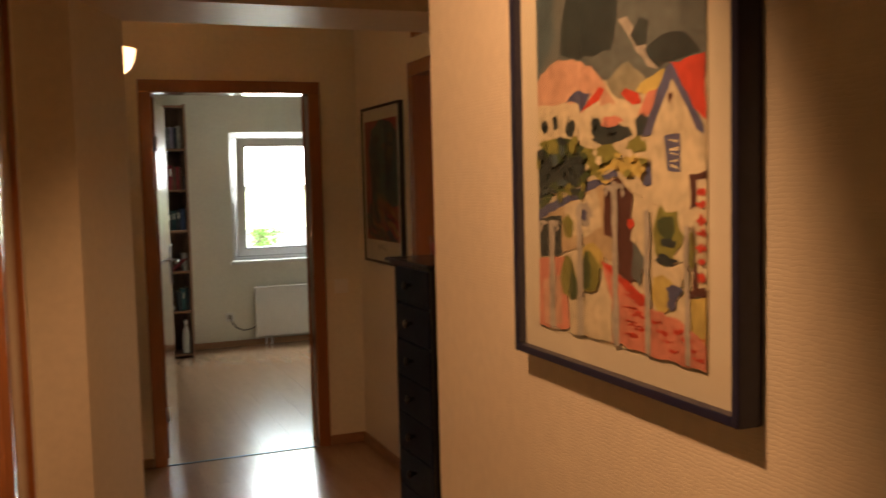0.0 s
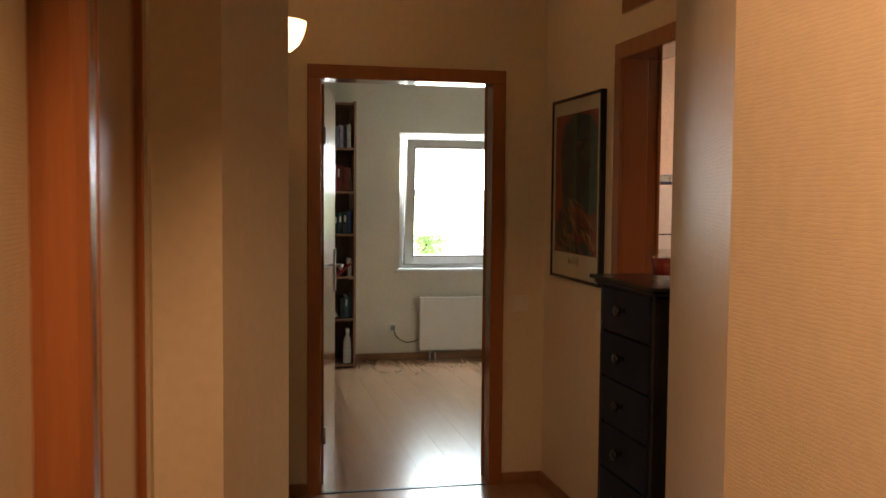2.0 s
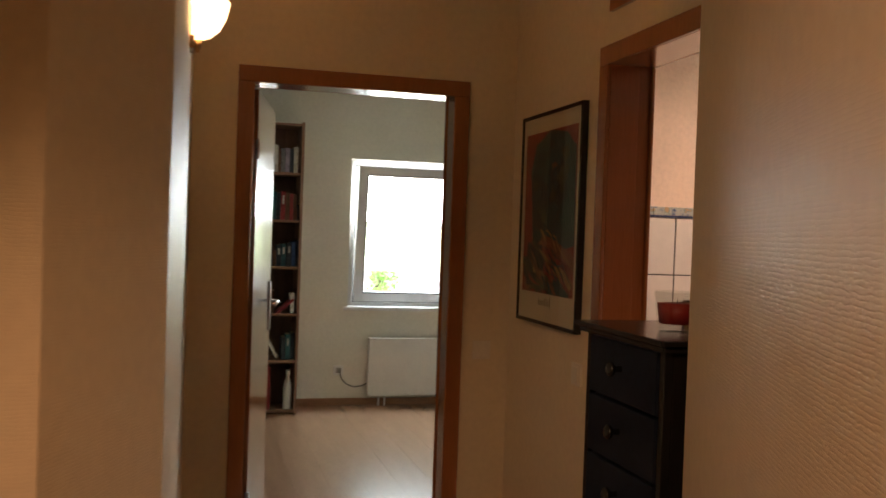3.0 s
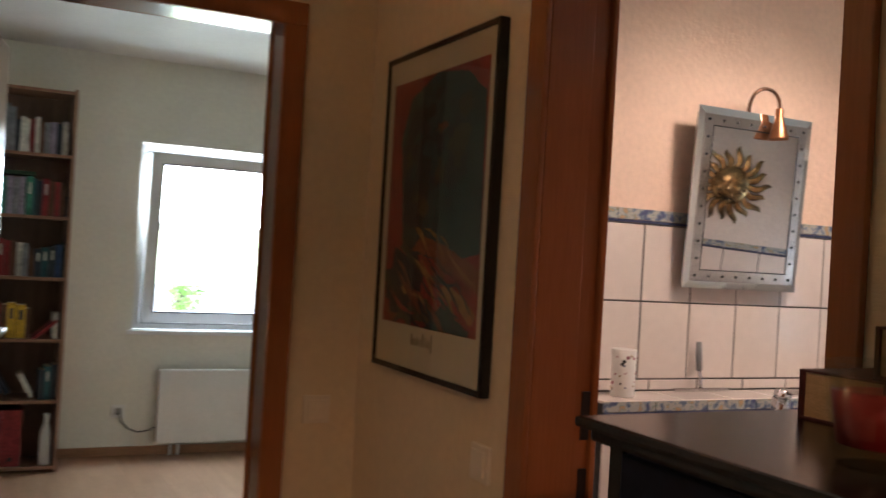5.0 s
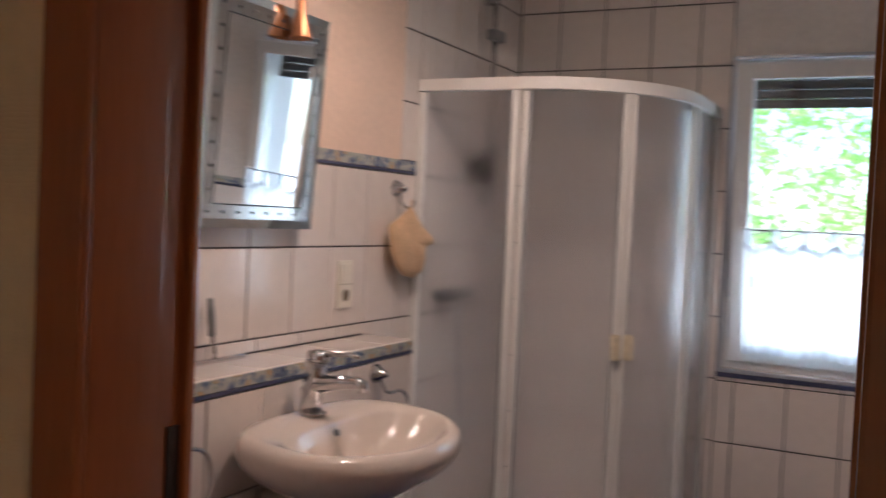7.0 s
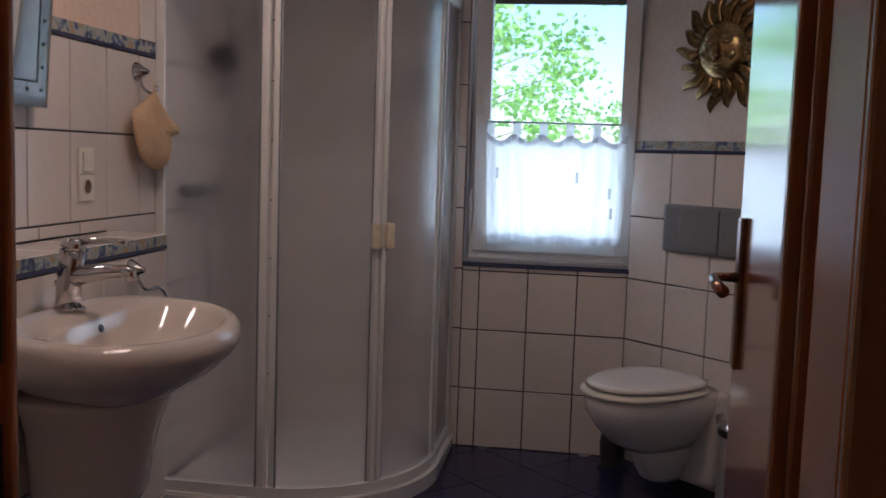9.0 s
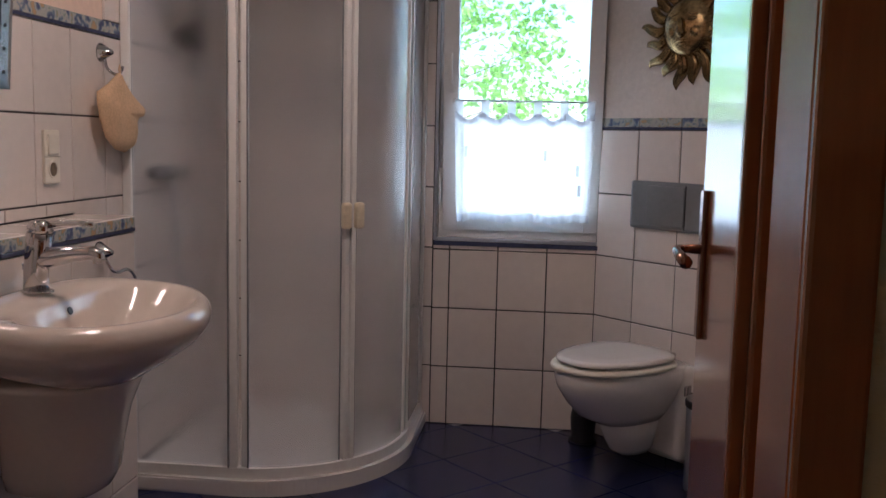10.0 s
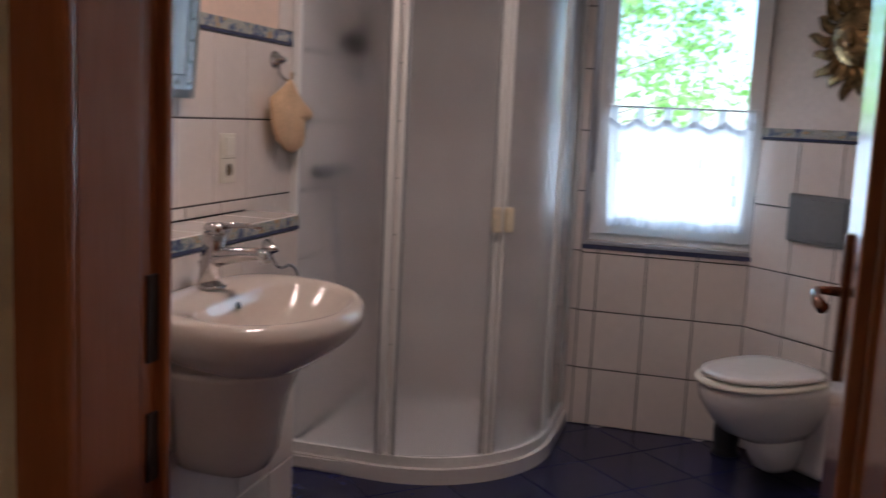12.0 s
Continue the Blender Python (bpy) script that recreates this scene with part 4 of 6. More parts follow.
def book(name, label, m, w, h, t, cover, spine_band=None):
    """A closed book lying flat: x is its width, y its height, z its thickness; the spine at x = 0."""
    b = thing(name, label, "book", m, "books")
    part("cover", boxes((0, 0, 0, w, h, 0.003), (0, 0, t - 0.003, w, h, t), (-0.002, 0, 0, 0.004, h, t), bevel=0.001), cover, b)
    part("page_block", boxes((0.004, 0.004, 0.003, w - 0.005, h - 0.004, t - 0.003)), M_PAGES, b)
    return b


M_COVER = painted("maroon_cloth", (0.07, 0.012, 0.015))
book("book", "thick maroon-covered book lying on the chest", pose(1.350, 3.148, TOPZ, 0, 0, -88), 0.20, 0.14, 0.055, M_COVER)
book("book", "thick old book stacked on another", pose(1.372, 3.070, TOPZ + 0.055, 0, 0, -84), 0.17, 0.13, 0.055, painted("brown_cloth", (0.10, 0.05, 0.02)))
book("book", "slim pale book on top of the stack", pose(1.372, 3.055, TOPZ + 0.110, 0, 0, -88), 0.16, 0.12, 0.020, painted("sage_cloth", (0.25, 0.27, 0.2)))
gl = thing("candle_glass", "thick glass tumbler with red candle wax", "candle", pose(1.215, 2.932, TOPZ))
part("tumbler", turned([(0, 0), (0.036, 0), (0.040, 0.01), (0.050, 0.088), (0.047, 0.088), (0.037, 0.018), (0, 0.016)], 32), M_CLEAR, gl, smooth=True)
part("wax", turned([(0, 0.0175), (0.0365, 0.0185), (0.0425, 0.062), (0.03, 0.064), (0, 0.061)], 28), M_WAX, gl, smooth=True)
part("wick", swept([(0, 0, 0.06), (0.001, 0, 0.072)], 0.0012, 6), M_DARK, gl)

# ---- study things ----
SX0, SX1, SY0, SZ = 0.53, 0.970, 8.19, 2.20
shf = thing("bookshelf", "tall narrow oak bookshelf partly filled with books", "bookshelf")
part("side", boxes((SX0, SY0, 0, SX0 + 0.019, YS - 0.004, SZ), bevel=0.001), M_SHELF, shf)
part("side", boxes((SX1 - 0.019, SY0, 0, SX1, YS - 0.004, SZ), bevel=0.001), M_SHELF, shf)
part("back", boxes((SX0 + 0.019, YS - 0.012, 0.02, SX1 - 0.019, YS - 0.006, SZ)), M_SHELFB, shf)
LEVELS = [0.03, 0.408, 0.758, 1.112, 1.463, 1.819]
for z in (*LEVELS, SZ - 0.012):
    part("shelf", boxes((SX0 + 0.019, SY0 + 0.006, z - 0.018, SX1 - 0.019, SY0 + 0.30, z), bevel=0.001), M_SHELF, shf)
rng = random.Random(8)
COL = {k: painted("book_" + k, v) for k, v in dict(grey=(0.26, 0.27, 0.30), white=(0.62, 0.60, 0.55), red=(0.30, 0.025, 0.03), dark=(0.03, 0.04, 0.06), green=(0.05, 0.25, 0.17), teal=(0.03, 0.12, 0.14), blue=(0.03, 0.07, 0.20), yellow=(0.62, 0.38, 0.02), brown=(0.14, 0.06, 0.03), lilac=(0.30, 0.26, 0.36)).items()}


def upright(z, x, t, h, color, lean=0.0, depth=0.16):
    b = thing("book", "%s book standing on a shelf" % color, "book", pose(x + 0.032, SY0 + 0.035 + rng.uniform(0, 0.02), z + 0.001, 0, lean, 0), "books on the shelf")
    part("cover", boxes((0, 0, 0, t, 0.004, h), (0, 0.004, 0, 0.002, depth, h), (t - 0.002, 0.004, 0, t, depth, h), bevel=0.0008), COL[color], b)
    part("page_block", boxes((0.002, 0.004, 0.003, t - 0.002, depth - 0.004, h - 0.004)), M_PAGES, b)
    if t > 0.033:
        part("title_bar", boxes((t * 0.3, -0.0012, h * 0.55, t * 0.7, -0.0002, h * 0.85)), COL["white" if color not in ("white", "yellow") else "dark"], b)


def row(z, x0, spec):
    x = x0
    for color, t, h in spec:
        upright(z, x, t, h, color, rng.uniform(-0.6, 0.6))
        x += t + 0.0025


row(1.819, 0.54, [("dark", .02, .2), ("grey", .025, .27), ("grey", .03, .25), ("dark", .02, .18), ("white", .028, .2), ("white", .02, .19), ("red", .022, .19), ("white", .026, .205), ("brown", .02, .18), ("grey", .03, .18), ("lilac", .03, .185), ("dark", .028, .18), ("white", .03, .195)])
row(1.463, 0.53, [("dark", .028, .2), ("green", .03, .21), ("lilac", .03, .215), ("grey", .032, .21), ("lilac", .03, .215), ("green", .034, .22), ("teal", .02, .21), ("dark", .025, .2), ("red", .034, .215), ("brown", .03, .2), ("red", .026, .2), ("brown", .026, .19), ("dark", .026, .12)])
row(1.112, 0.53, [("dark", .03, .2), ("red", .034, .21), ("red", .03, .2), ("brown", .03, .19), ("white", .028, .19), ("grey", .03, .19), ("brown", .03, .12), ("dark", .034, .16), ("teal", .034, .17), ("dark", .036, .18), ("blue", .03, .19), ("dark", .03, .2)])
row(0.758, 0.535, [("brown", .03, .19), ("red", .03, .2), ("brown", .03, .19), ("yellow", .045, .2), ("yellow", .05, .19), ("brown", .02, .17)])
row(0.758, 0.874, [("white", .03, .15)])
upright(0.758, 0.765, 0.02, 0.17, "red", 48)
row(0.408, 0.53, [("red", .04, .16), ("dark", .02, .12)])
for i, (x, c, a) in enumerate(((0.60, "blue", -32), (0.645, "dark", -30))):
    upright(0.432, x, 0.03, 0.22, c, a)
upright(0.415, 0.775, 0.024, 0.15, "white", -28)
row(0.408, 0.815, [("dark", .03, .17), ("teal", .035, .19), ("dark", .03, .2)])
bd = thing("ring_binder", "red ring binder standing on the bottom shelf", "binder", pose(0.562, SY0 + 0.03, 0.031))
part("spine", boxes((0, 0, 0, 0.105, 0.24, 0.318), bevel=0.002), COL["red"], bd)
part("finger_ring", boxes((0.04, -0.001, 0.03, 0.062, 0.0, 0.052)), M_DARK, bd)
copy_thing(bd, pose(0.669, SY0 + 0.03, 0.031))
bt = thing("spray_bottle", "white plastic spray bottle on the bottom shelf", "bottle", pose(0.907, SY0 + 0.07, 0.031))
part("bottle", turned([(0, 0), (0.032, 0.0), (0.034, 0.01), (0.034, 0.16), (0.028, 0.2), (0.014, 0.235), (0.013, 0.26), (0, 0.26)], 24), M_ENAMEL, bt, smooth=True)
part("trigger", boxes((-0.014, -0.045, 0.262, 0.014, 0.03, 0.292), (-0.006, -0.035, 0.22, 0.006, -0.027, 0.262), bevel=0.004), M_ENAMEL, bt)
gb = thing("green_folder", "dark green book lying flat over the row", "book", pose(0.572, SY0 + 0.05, 1.69))
part("cover", boxes((0, 0, 0, 0.2, 0.16, 0.022), bevel=0.002), painted("green_cloth", (0.03, 0.08, 0.03)), gb)

ra = thing("radiator", "white flat panel radiator under the study window", "radiator", pose(1.560, YS - 0.10, 0.085))
part("front_panel", boxes((0, 0, 0, 0.83, 0.016, 0.462), bevel=0.005), M_ENAMEL, ra)
part("back_panel", boxes((0.01, 0.05, 0.01, 0.82, 0.064, 0.45), bevel=0.004), M_ENAMEL, ra)
for i in range(9):
    part("fin", boxes((0.04 + i * 0.092, 0.016, 0.03, 0.05 + i * 0.092, 0.05, 0.43)), M_ENAMEL, ra)
part("grille", boxes((0.004, 0.018, 0.452, 0.826, 0.062, 0.462), bevel=0.002), M_ENAMEL, ra)
part("side_cover", boxes((0.0, 0.016, 0.006, 0.010, 0.05, 0.455), bevel=0.002), M_ENAMEL, ra)
part("bracket", boxes((0.12, 0.05, 0.1, 0.15, 0.10, 0.4)), M_ENAMEL, ra)
part("bracket", boxes((0.66, 0.05, 0.1, 0.69, 0.10, 0.4)), M_ENAMEL, ra)
part("pipe", swept([(0.10, 0.055, 0.02), (0.10, 0.055, -0.085)], 0.008, 10), M_ENAMEL, ra, smooth=True)
part("pipe", swept([(0.15, 0.055, 0.02), (0.15, 0.055, -0.085)], 0.008, 10), M_ENAMEL, ra, smooth=True)

# ---- bathroom: basin side ----
TW, TH = 0.2035, 0.2535        # tile pitch
JX, JZ = 2.456, 1.253          # a vertical and a level joint of the basin wall
M_BORDER = mat("border_tile", (0.42, 0.42, 0.42), 0.2, var=0.1, scale=30, fine=80, each=0.06)
bn = M_BORDER.node_tree.nodes
bc, bv, bcol = bn.new("ShaderNodeTexCoord"), bn.new("ShaderNodeTexNoise"), bn.new("ShaderNodeValToRGB")
bv.inputs["Scale"].default_value, bv.inputs["Detail"].default_value = 34.0, 2.0
cr = bcol.color_ramp
cr.elements[0].position, cr.elements[0].color = 0.34, (0.10, 0.12, 0.22, 1)
cr.elements[1].position, cr.elements[1].color = 0.66, (0.50, 0.34, 0.20, 1)
for p_, c_ in ((0.42, (0.20, 0.26, 0.33, 1)), (0.48, (0.42, 0.42, 0.40, 1)), (0.56, (0.46, 0.46, 0.42, 1)), (0.61, (0.26, 0.33, 0.30, 1))):
    e_ = cr.elements.new(p_)
    e_.color = c_
M_BORDER.node_tree.links.new(bc.outputs["Object"], bv.inputs[0])
M_BORDER.node_tree.links.new(bv.outputs["Fac"], bcol.inputs[0])
M_BORDER.node_tree.links.new(bcol.outputs[0], bn["Principled BSDF"].inputs["Base Color"])
tile_meshes = {}


def tile_mesh(w, h, d=0.008):
    """A glazed tile with rounded front edges: x across, z up, its front towards -y, its corner at the origin."""
    key = (round(w, 4), round(h, 4), d)
    if key not in tile_meshes:
        e = 0.0018
        ring0 = [(0, 0, 0), (w, 0, 0), (w, 0, h), (0, 0, h)]
        ring1 = [(0, -d + e, 0), (w, -d + e, 0), (w, -d + e, h), (0, -d + e, h)]
        ring2 = [(e, -d, e), (w - e, -d, e), (w - e, -d, h - e), (e, -d, h - e)]
        faces = [(8, 9, 10, 11)]
        for a in (0, 4):
            faces += [(a + i, a + (i + 1) % 4, a + 4 + (i + 1) % 4, a + 4 + i) for i in range(4)]
        me = bpy.data.meshes.new("tile")
        me.from_pydata(ring0 + ring1 + ring2, [], faces)
        me.materials.append(M_TILE)
        tile_meshes[key] = me
    return tile_meshes[key]


def tile_field(wall, m, joints_x, joints_z, skip=None, name="tile", data=None):
    """Tiles between the joints, as pieces of the wall; m takes the field's plane to its place."""
    for x0, x1 in zip(joints_x, joints_x[1:]):
        for z0, z1 in zip(joints_z, joints_z[1:]):
            if x1 - x0 < 0.012 or z1 - z0 < 0.012 or (skip and skip((x0 + x1) / 2, (z0 + z1) / 2)):
                continue
            g = 0.0025
            ob = new(name, tile_mesh(x1 - x0 - 2 * g, z1 - z0 - 2 * g))
            ob.parent = wall
            ob.matrix_basis = m @ pose(x0 + g, random.uniform(-0.0005, 0.0005), z0 + g)


def grid(start, pitch, lo, hi):
    n0 = math.ceil((lo - start) / pitch - 1e-6)
    inner = [start + pitch * k for k in range(n0, n0 + 60) if lo + 0.012 < start + pitch * k < hi - 0.012]
    return [lo, *inner, hi]


def border_row(wall, m, joints, z, h=0.046):
    for x0, x1 in zip(joints, joints[1:]):
        g = 0.0012
        b = part("border_tile", boxes((x0 + g, -0.010, z + 0.011, x1 - g, 0, z + h), bevel=0.0015), M_BORDER, wall)
        b.matrix_basis = m
        s = part("border_strip", boxes((x0 + g, -0.011, z, x1 - g, 0, z + 0.010), bevel=0.0015), M_BLUELINE, wall)
        s.matrix_basis = m


LX0, LX1, LY, LZ = 2.20, 3.490, 4.667, 0.962     # the ledge in front of the basin wall
at_basin = pose(0, YB - 0.001, 0)
part("grout", boxes((XB, YB - 0.005, 0, XW, YB, 1.506), (3.692, YB - 0.005, 1.506, XW, YB, H)), M_GROUT, wall_basin)
tile_field(wall_basin, at_basin, grid(JX, TW, XB + 0.002, 3.800), [0.0] + [JZ + TH * k for k in (-4, -3, -2, -1, 0)] + [1.506], lambda x, z: LX0 < x < LX1 and z < 0.9)
border_row(wall_basin, at_basin, grid(JX + 0.09, TW, XB + 0.002, 3.806), 1.507)
tile_field(wall_basin, at_basin, grid(JX, TW, 3.808, XW - 0.006), [0.06] + [JZ + TH * k for k in (-4, -3, -2, -1, 0, 1, 2, 3, 4)] + [H])
tile_field(wall_basin, at_basin, [3.688, 3.806], [1.554] + [JZ + TH * k for k in (2, 3, 4)] + [H])
ledge = struct("ledge", boxes((LX0, LY + 0.008, 0, LX1, YB - 0.009, LZ - 0.010)), M_GROUT, "tiled ledge behind the washbasin", "ledge")
at_ledge = pose(0, LY + 0.009, 0)
tile_field(ledge, at_ledge, grid(JX + 0.05, TW, LX0, LX1), [0.0, 0.16, 0.413, 0.666, 0.915])
tile_field(wall_basin, at_basin, grid(JX + 0.05, TW, LX0, LX1), [LZ, JZ - TH])
border_row(ledge, at_ledge, grid(JX + 0.14, TW, LX0, LX1), 0.916, 0.042)
for x0, x1 in zip(grid(JX + 0.05, TW, LX0, LX1), grid(JX + 0.05, TW, LX0, LX1)[1:]):
    ob = new("ledge_tile", tile_mesh(x1 - x0 - 0.003, YB - 0.010 - LY - 0.001))
    ob.parent = ledge
    ob.matrix_basis = Matrix(((1, 0, 0, x0 + 0.0015), (0, 0, 1, LY + 0.0005), (0, -1, 0, LZ - 0.009), (0, 0, 0, 1)))
tile_field(ledge, Matrix(((0, -1, 0, LX1 - 0.001), (1, 0, 0, LY + 0.009), (0, 0, 1, 0), (0, 0, 0, 1))), [0.0, 0.18], [0.0, 0.16, 0.413, 0.666, 0.955])

# washbasin
BX, BY = 2.826, 4.435


def egg(k, ax, front, back, cy, n=40, power=2.5):
    out = []
    for i in range(n):
        a = 2 * math.pi * i / n
        c, s = math.cos(a), math.sin(a)
        p = 3.2 if s > 0 else 1.95
        u = math.copysign(abs(c) ** (2 / p), c) * ax * k
        v = math.copysign(abs(s) ** (2 / p), s) * (back if s > 0 else front) * k
        out.append((u, v + cy))
    return out


def loft(rings, close_first=True, close_last=True):
    bm = bmesh.new()
    vs = [[bm.verts.new((x, y, z)) for x, y in pts] for pts, z in rings]
    n = len(vs[0])
    for a, b in zip(vs, vs[1:]):
        for i in range(n):
            bm.faces.new((a[i], a[(i + 1) % n], b[(i + 1) % n], b[i]))
    if close_first:
        bm.faces.new(vs[0][::-1])
    if close_last:
        bm.faces.new(vs[-1])
    return bm


wb = thing("washbasin", "cream ceramic washbasin on a half pedestal under the ledge", "washbasin", pose(BX, BY, 0))
rings = [(egg(1, 0.165, 0.110, 0.205, 0.02), 0.672), (egg(1, 0.195, 0.122, 0.215, 0.015), 0.684), (egg(1, 0.250, 0.152, 0.224, 0.005), 0.712), (egg(1, 0.300, 0.190, 0.229, 0), 0.746),
         (egg(1, 0.324, 0.210, 0.230, 0), 0.768), (egg(1, 0.335, 0.220, 0.230, 0), 0.788), (egg(1, 0.337, 0.222, 0.230, 0), 0.806), (egg(1, 0.331, 0.216, 0.228, 0), 0.824), (egg(1, 0.317, 0.205, 0.220, 0), 0.834), (egg(1, 0.300, 0.192, 0.200, 0), 0.836),
         (egg(1, 0.283, 0.180, 0.108, -0.006), 0.832), (egg(1, 0.270, 0.170, 0.100, -0.006), 0.818), (egg(1, 0.236, 0.145, 0.090, -0.004), 0.780), (egg(1, 0.165, 0.102, 0.070, -0.002), 0.728), (egg(1, 0.07, 0.05, 0.045, 0), 0.700), (egg(1, 0.022, 0.020, 0.020, 0), 0.695)]
bowl_mesh = loft(rings)
for v in bowl_mesh.verts:          # the rim falls a little towards the front
    v.co.z += 0.06 * (v.co.y - 0.16)
part("bowl", bowl_mesh, M_BASIN, wb, smooth=True)
part("pedestal", loft([(egg(1, 0.06, 0.04, 0.16, 0.065), 0.375), (egg(1, 0.10, 0.065, 0.164, 0.065), 0.392), (egg(1, 0.118, 0.085, 0.165, 0.065), 0.43), (egg(1, 0.128, 0.094, 0.165, 0.065), 0.50), (egg(1, 0.145, 0.108, 0.165, 0.065), 0.57), (egg(1, 0.172, 0.128, 0.165, 0.065), 0.622), (egg(1, 0.186, 0.139, 0.165, 0.065), 0.648), (egg(1, 0.190, 0.141, 0.165, 0.065), 0.664)]), M_BASIN, wb, smooth=True)
ov = turned([(0.010, 0), (0.009, 0.003), (0, 0.003)], 16)
bmesh.ops.rotate(ov, matrix=Matrix.Rotation(radians(70), 3, 'X'), verts=ov.verts)
bmesh.ops.translate(ov, vec=(0.012, 0.090, 0.797), verts=ov.verts)
part("overflow_hole", ov, M_DARK, wb)
fc = thing("faucet", "chrome single-lever faucet on the washbasin", "faucet", pose(BX + 0.002, BY + 0.160, 0.838))
part("body", swept([(0, 0.004, 0.0), (0, 0.003, 0.05), (0, -0.003, 0.10), (0, -0.008, 0.138)], [0.0285, 0.0275, 0.028, 0.029], 28), M_CHROME, fc, smooth=True)
part("base_ring", turned([(0, 0), (0.035, 0), (0.035, 0.005), (0.030, 0.008), (0, 0.008)], 28), M_CHROME, fc, smooth=True)
part("spout", swept([(0, 0.002, 0.070), (0, -0.035, 0.083), (0, -0.085, 0.092), (0, -0.130, 0.096), (0, -0.146, 0.091), (0, -0.150, 0.074)], [0.026, 0.023, 0.0185, 0.0165, 0.016, 0.0145], 16), M_CHROME, fc, smooth=True)
cap = part("lever_cap", swept([(0, -0.008, 0.138), (0, -0.010, 0.150), (0, -0.012, 0.162), (0, -0.012, 0.168)], [0.0285, 0.0285, 0.024, 0.010], 24), M_CHROME, fc, smooth=True)
part("lever", swept([(0, -0.020, 0.156), (0, -0.06, 0.162), (0, -0.10, 0.164), (0, -0.136, 0.160)], [0.010, 0.008, 0.0065, 0.006], 12), M_CHROME, cap, smooth=True)
part("pop_up_rod", swept([(-0.0, 0.030, 0.0), (-0.0, 0.030, 0.055)], 0.003, 8), M_CHROME, fc, smooth=True)
part("pop_up_knob", swept([(-0.0, 0.030, 0.053), (-0.0, 0.030, 0.066)], 0.007, 10), M_CHROME, fc, smooth=True)

# mirror, leaning a little forward from the wall
mi = thing("wall_mirror", "mirror with slanted polished edges and a studded grey border", "mirror", pose(2.585, 4.806, 1.307, 3.8, 0, 0))
MW, MH = 0.503, 0.598
part("backing", boxes((0.02, 0.004, 0.02, MW - 0.02, 0.030, MH - 0.02)), M_DARK, mi)
bm = bmesh.new()
o4 = [bm.verts.new(p) for p in ((0, 0.004, 0), (MW, 0.004, 0), (MW, 0.004, MH), (0, 0.004, MH))]
m4 = [bm.verts.new(p) for p in ((0, 0.0, 0), (MW, 0.0, 0), (MW, 0.0, MH), (0, 0.0, MH))]
i4 = [bm.verts.new(p) for p in ((0.024, -0.005, 0.024), (MW - 0.024, -0.005, 0.024), (MW - 0.024, -0.005, MH - 0.024), (0.024, -0.005, MH - 0.024))]
for ra_, rb_ in ((o4, m4), (m4, i4)):
    for k in range(4):
        bm.faces.new((ra_[k], ra_[(k + 1) % 4], rb_[(k + 1) % 4], rb_[k]))
bm.faces.new(o4)
part("bevelled_rim", bm, M_BEVEL, mi)
f_ = 0.024
part("inner_frame", boxes((f_, -0.007, f_, f_ + 0.036, -0.0045, MH - f_), (MW - f_ - 0.036, -0.007, f_, MW - f_, -0.0045, MH - f_), (f_ + 0.036, -0.007, f_, MW - f_ - 0.036, -0.0045, f_ + 0.036), (f_ + 0.036, -0.007, MH - f_ - 0.036, MW - f_ - 0.036, -0.0045, MH - f_), bevel=0.0008), M_GREYSTEEL, mi)
part("glass", boxes((f_ + 0.036, -0.006, f_ + 0.036, MW - f_ - 0.036, -0.0048, MH - f_ - 0.036)), M_MIRROR, mi)
part("inner_edge", boxes((f_ + 0.036, -0.0075, f_ + 0.036, f_ + 0.039, -0.0061, MH - f_ - 0.036), (MW - f_ - 0.039, -0.0075, f_ + 0.036, MW - f_ - 0.036, -0.0061, MH - f_ - 0.036), (f_ + 0.039, -0.0075, f_ + 0.036, MW - f_ - 0.039, -0.0061, f_ + 0.039), (f_ + 0.039, -0.0075, MH - f_ - 0.039, MW - f_ - 0.039, -0.0061, MH - f_ - 0.036)), M_DARK, mi)
stud = mesh_of("stud", turned([(0.0052, 0), (0.0045, 0.002), (0.002, 0.0035), (0, 0.004)], 10), M_DARK, True)
spots = [(0.042 + (MW - 0.084) * i / 7, z) for i in range(8) for z in (0.042, MH - 0.042)] + [(x, 0.042 + (MH - 0.084) * i / 9) for i in range(1, 9) for x in (0.042, MW - 0.042)]
for x, z in spots:
    ob = new("stud", stud)
    ob.parent = mi
    ob.matrix_basis = pose(x, -0.007, z, 90)
ml = thing("mirror_lamp", "copper picture lamp on a bent arm over the mirror", "wall lamp", pose(2.800, 4.765, 1.873))
part("clamp", boxes((-0.014, 0.002, -0.030, 0.014, 0.05, 0.016), bevel=0.003), M_HANDLE, ml)
part("arm", swept(eased([(0.0, 0.010, 0.010), (0.0, 0.002, 0.06), (0.012, -0.008, 0.095), (0.042, -0.016, 0.112), (0.075, -0.024, 0.106), (0.096, -0.030, 0.080), (0.100, -0.032, 0.045)]), 0.0062, 10), M_HANDLE, ml, smooth=True)
bm = turned([(0.011, 0.055), (0.013, 0.052), (0.013, 0.025), (0.016, 0.015), (0.034, -0.045), (0.034, -0.048), (0.030, -0.045), (0.012, 0.012), (0, 0.014)], 24)
bmesh.ops.translate(bm, vec=(0.100, -0.032, -0.005), verts=bm.verts)
part("shade", bm, M_COPPER, ml, smooth=True)

switch("wall_socket", "cream plastic switch over a wall socket on the tiles", pose(3.342, YB - 0.009, 1.098), 1, True)


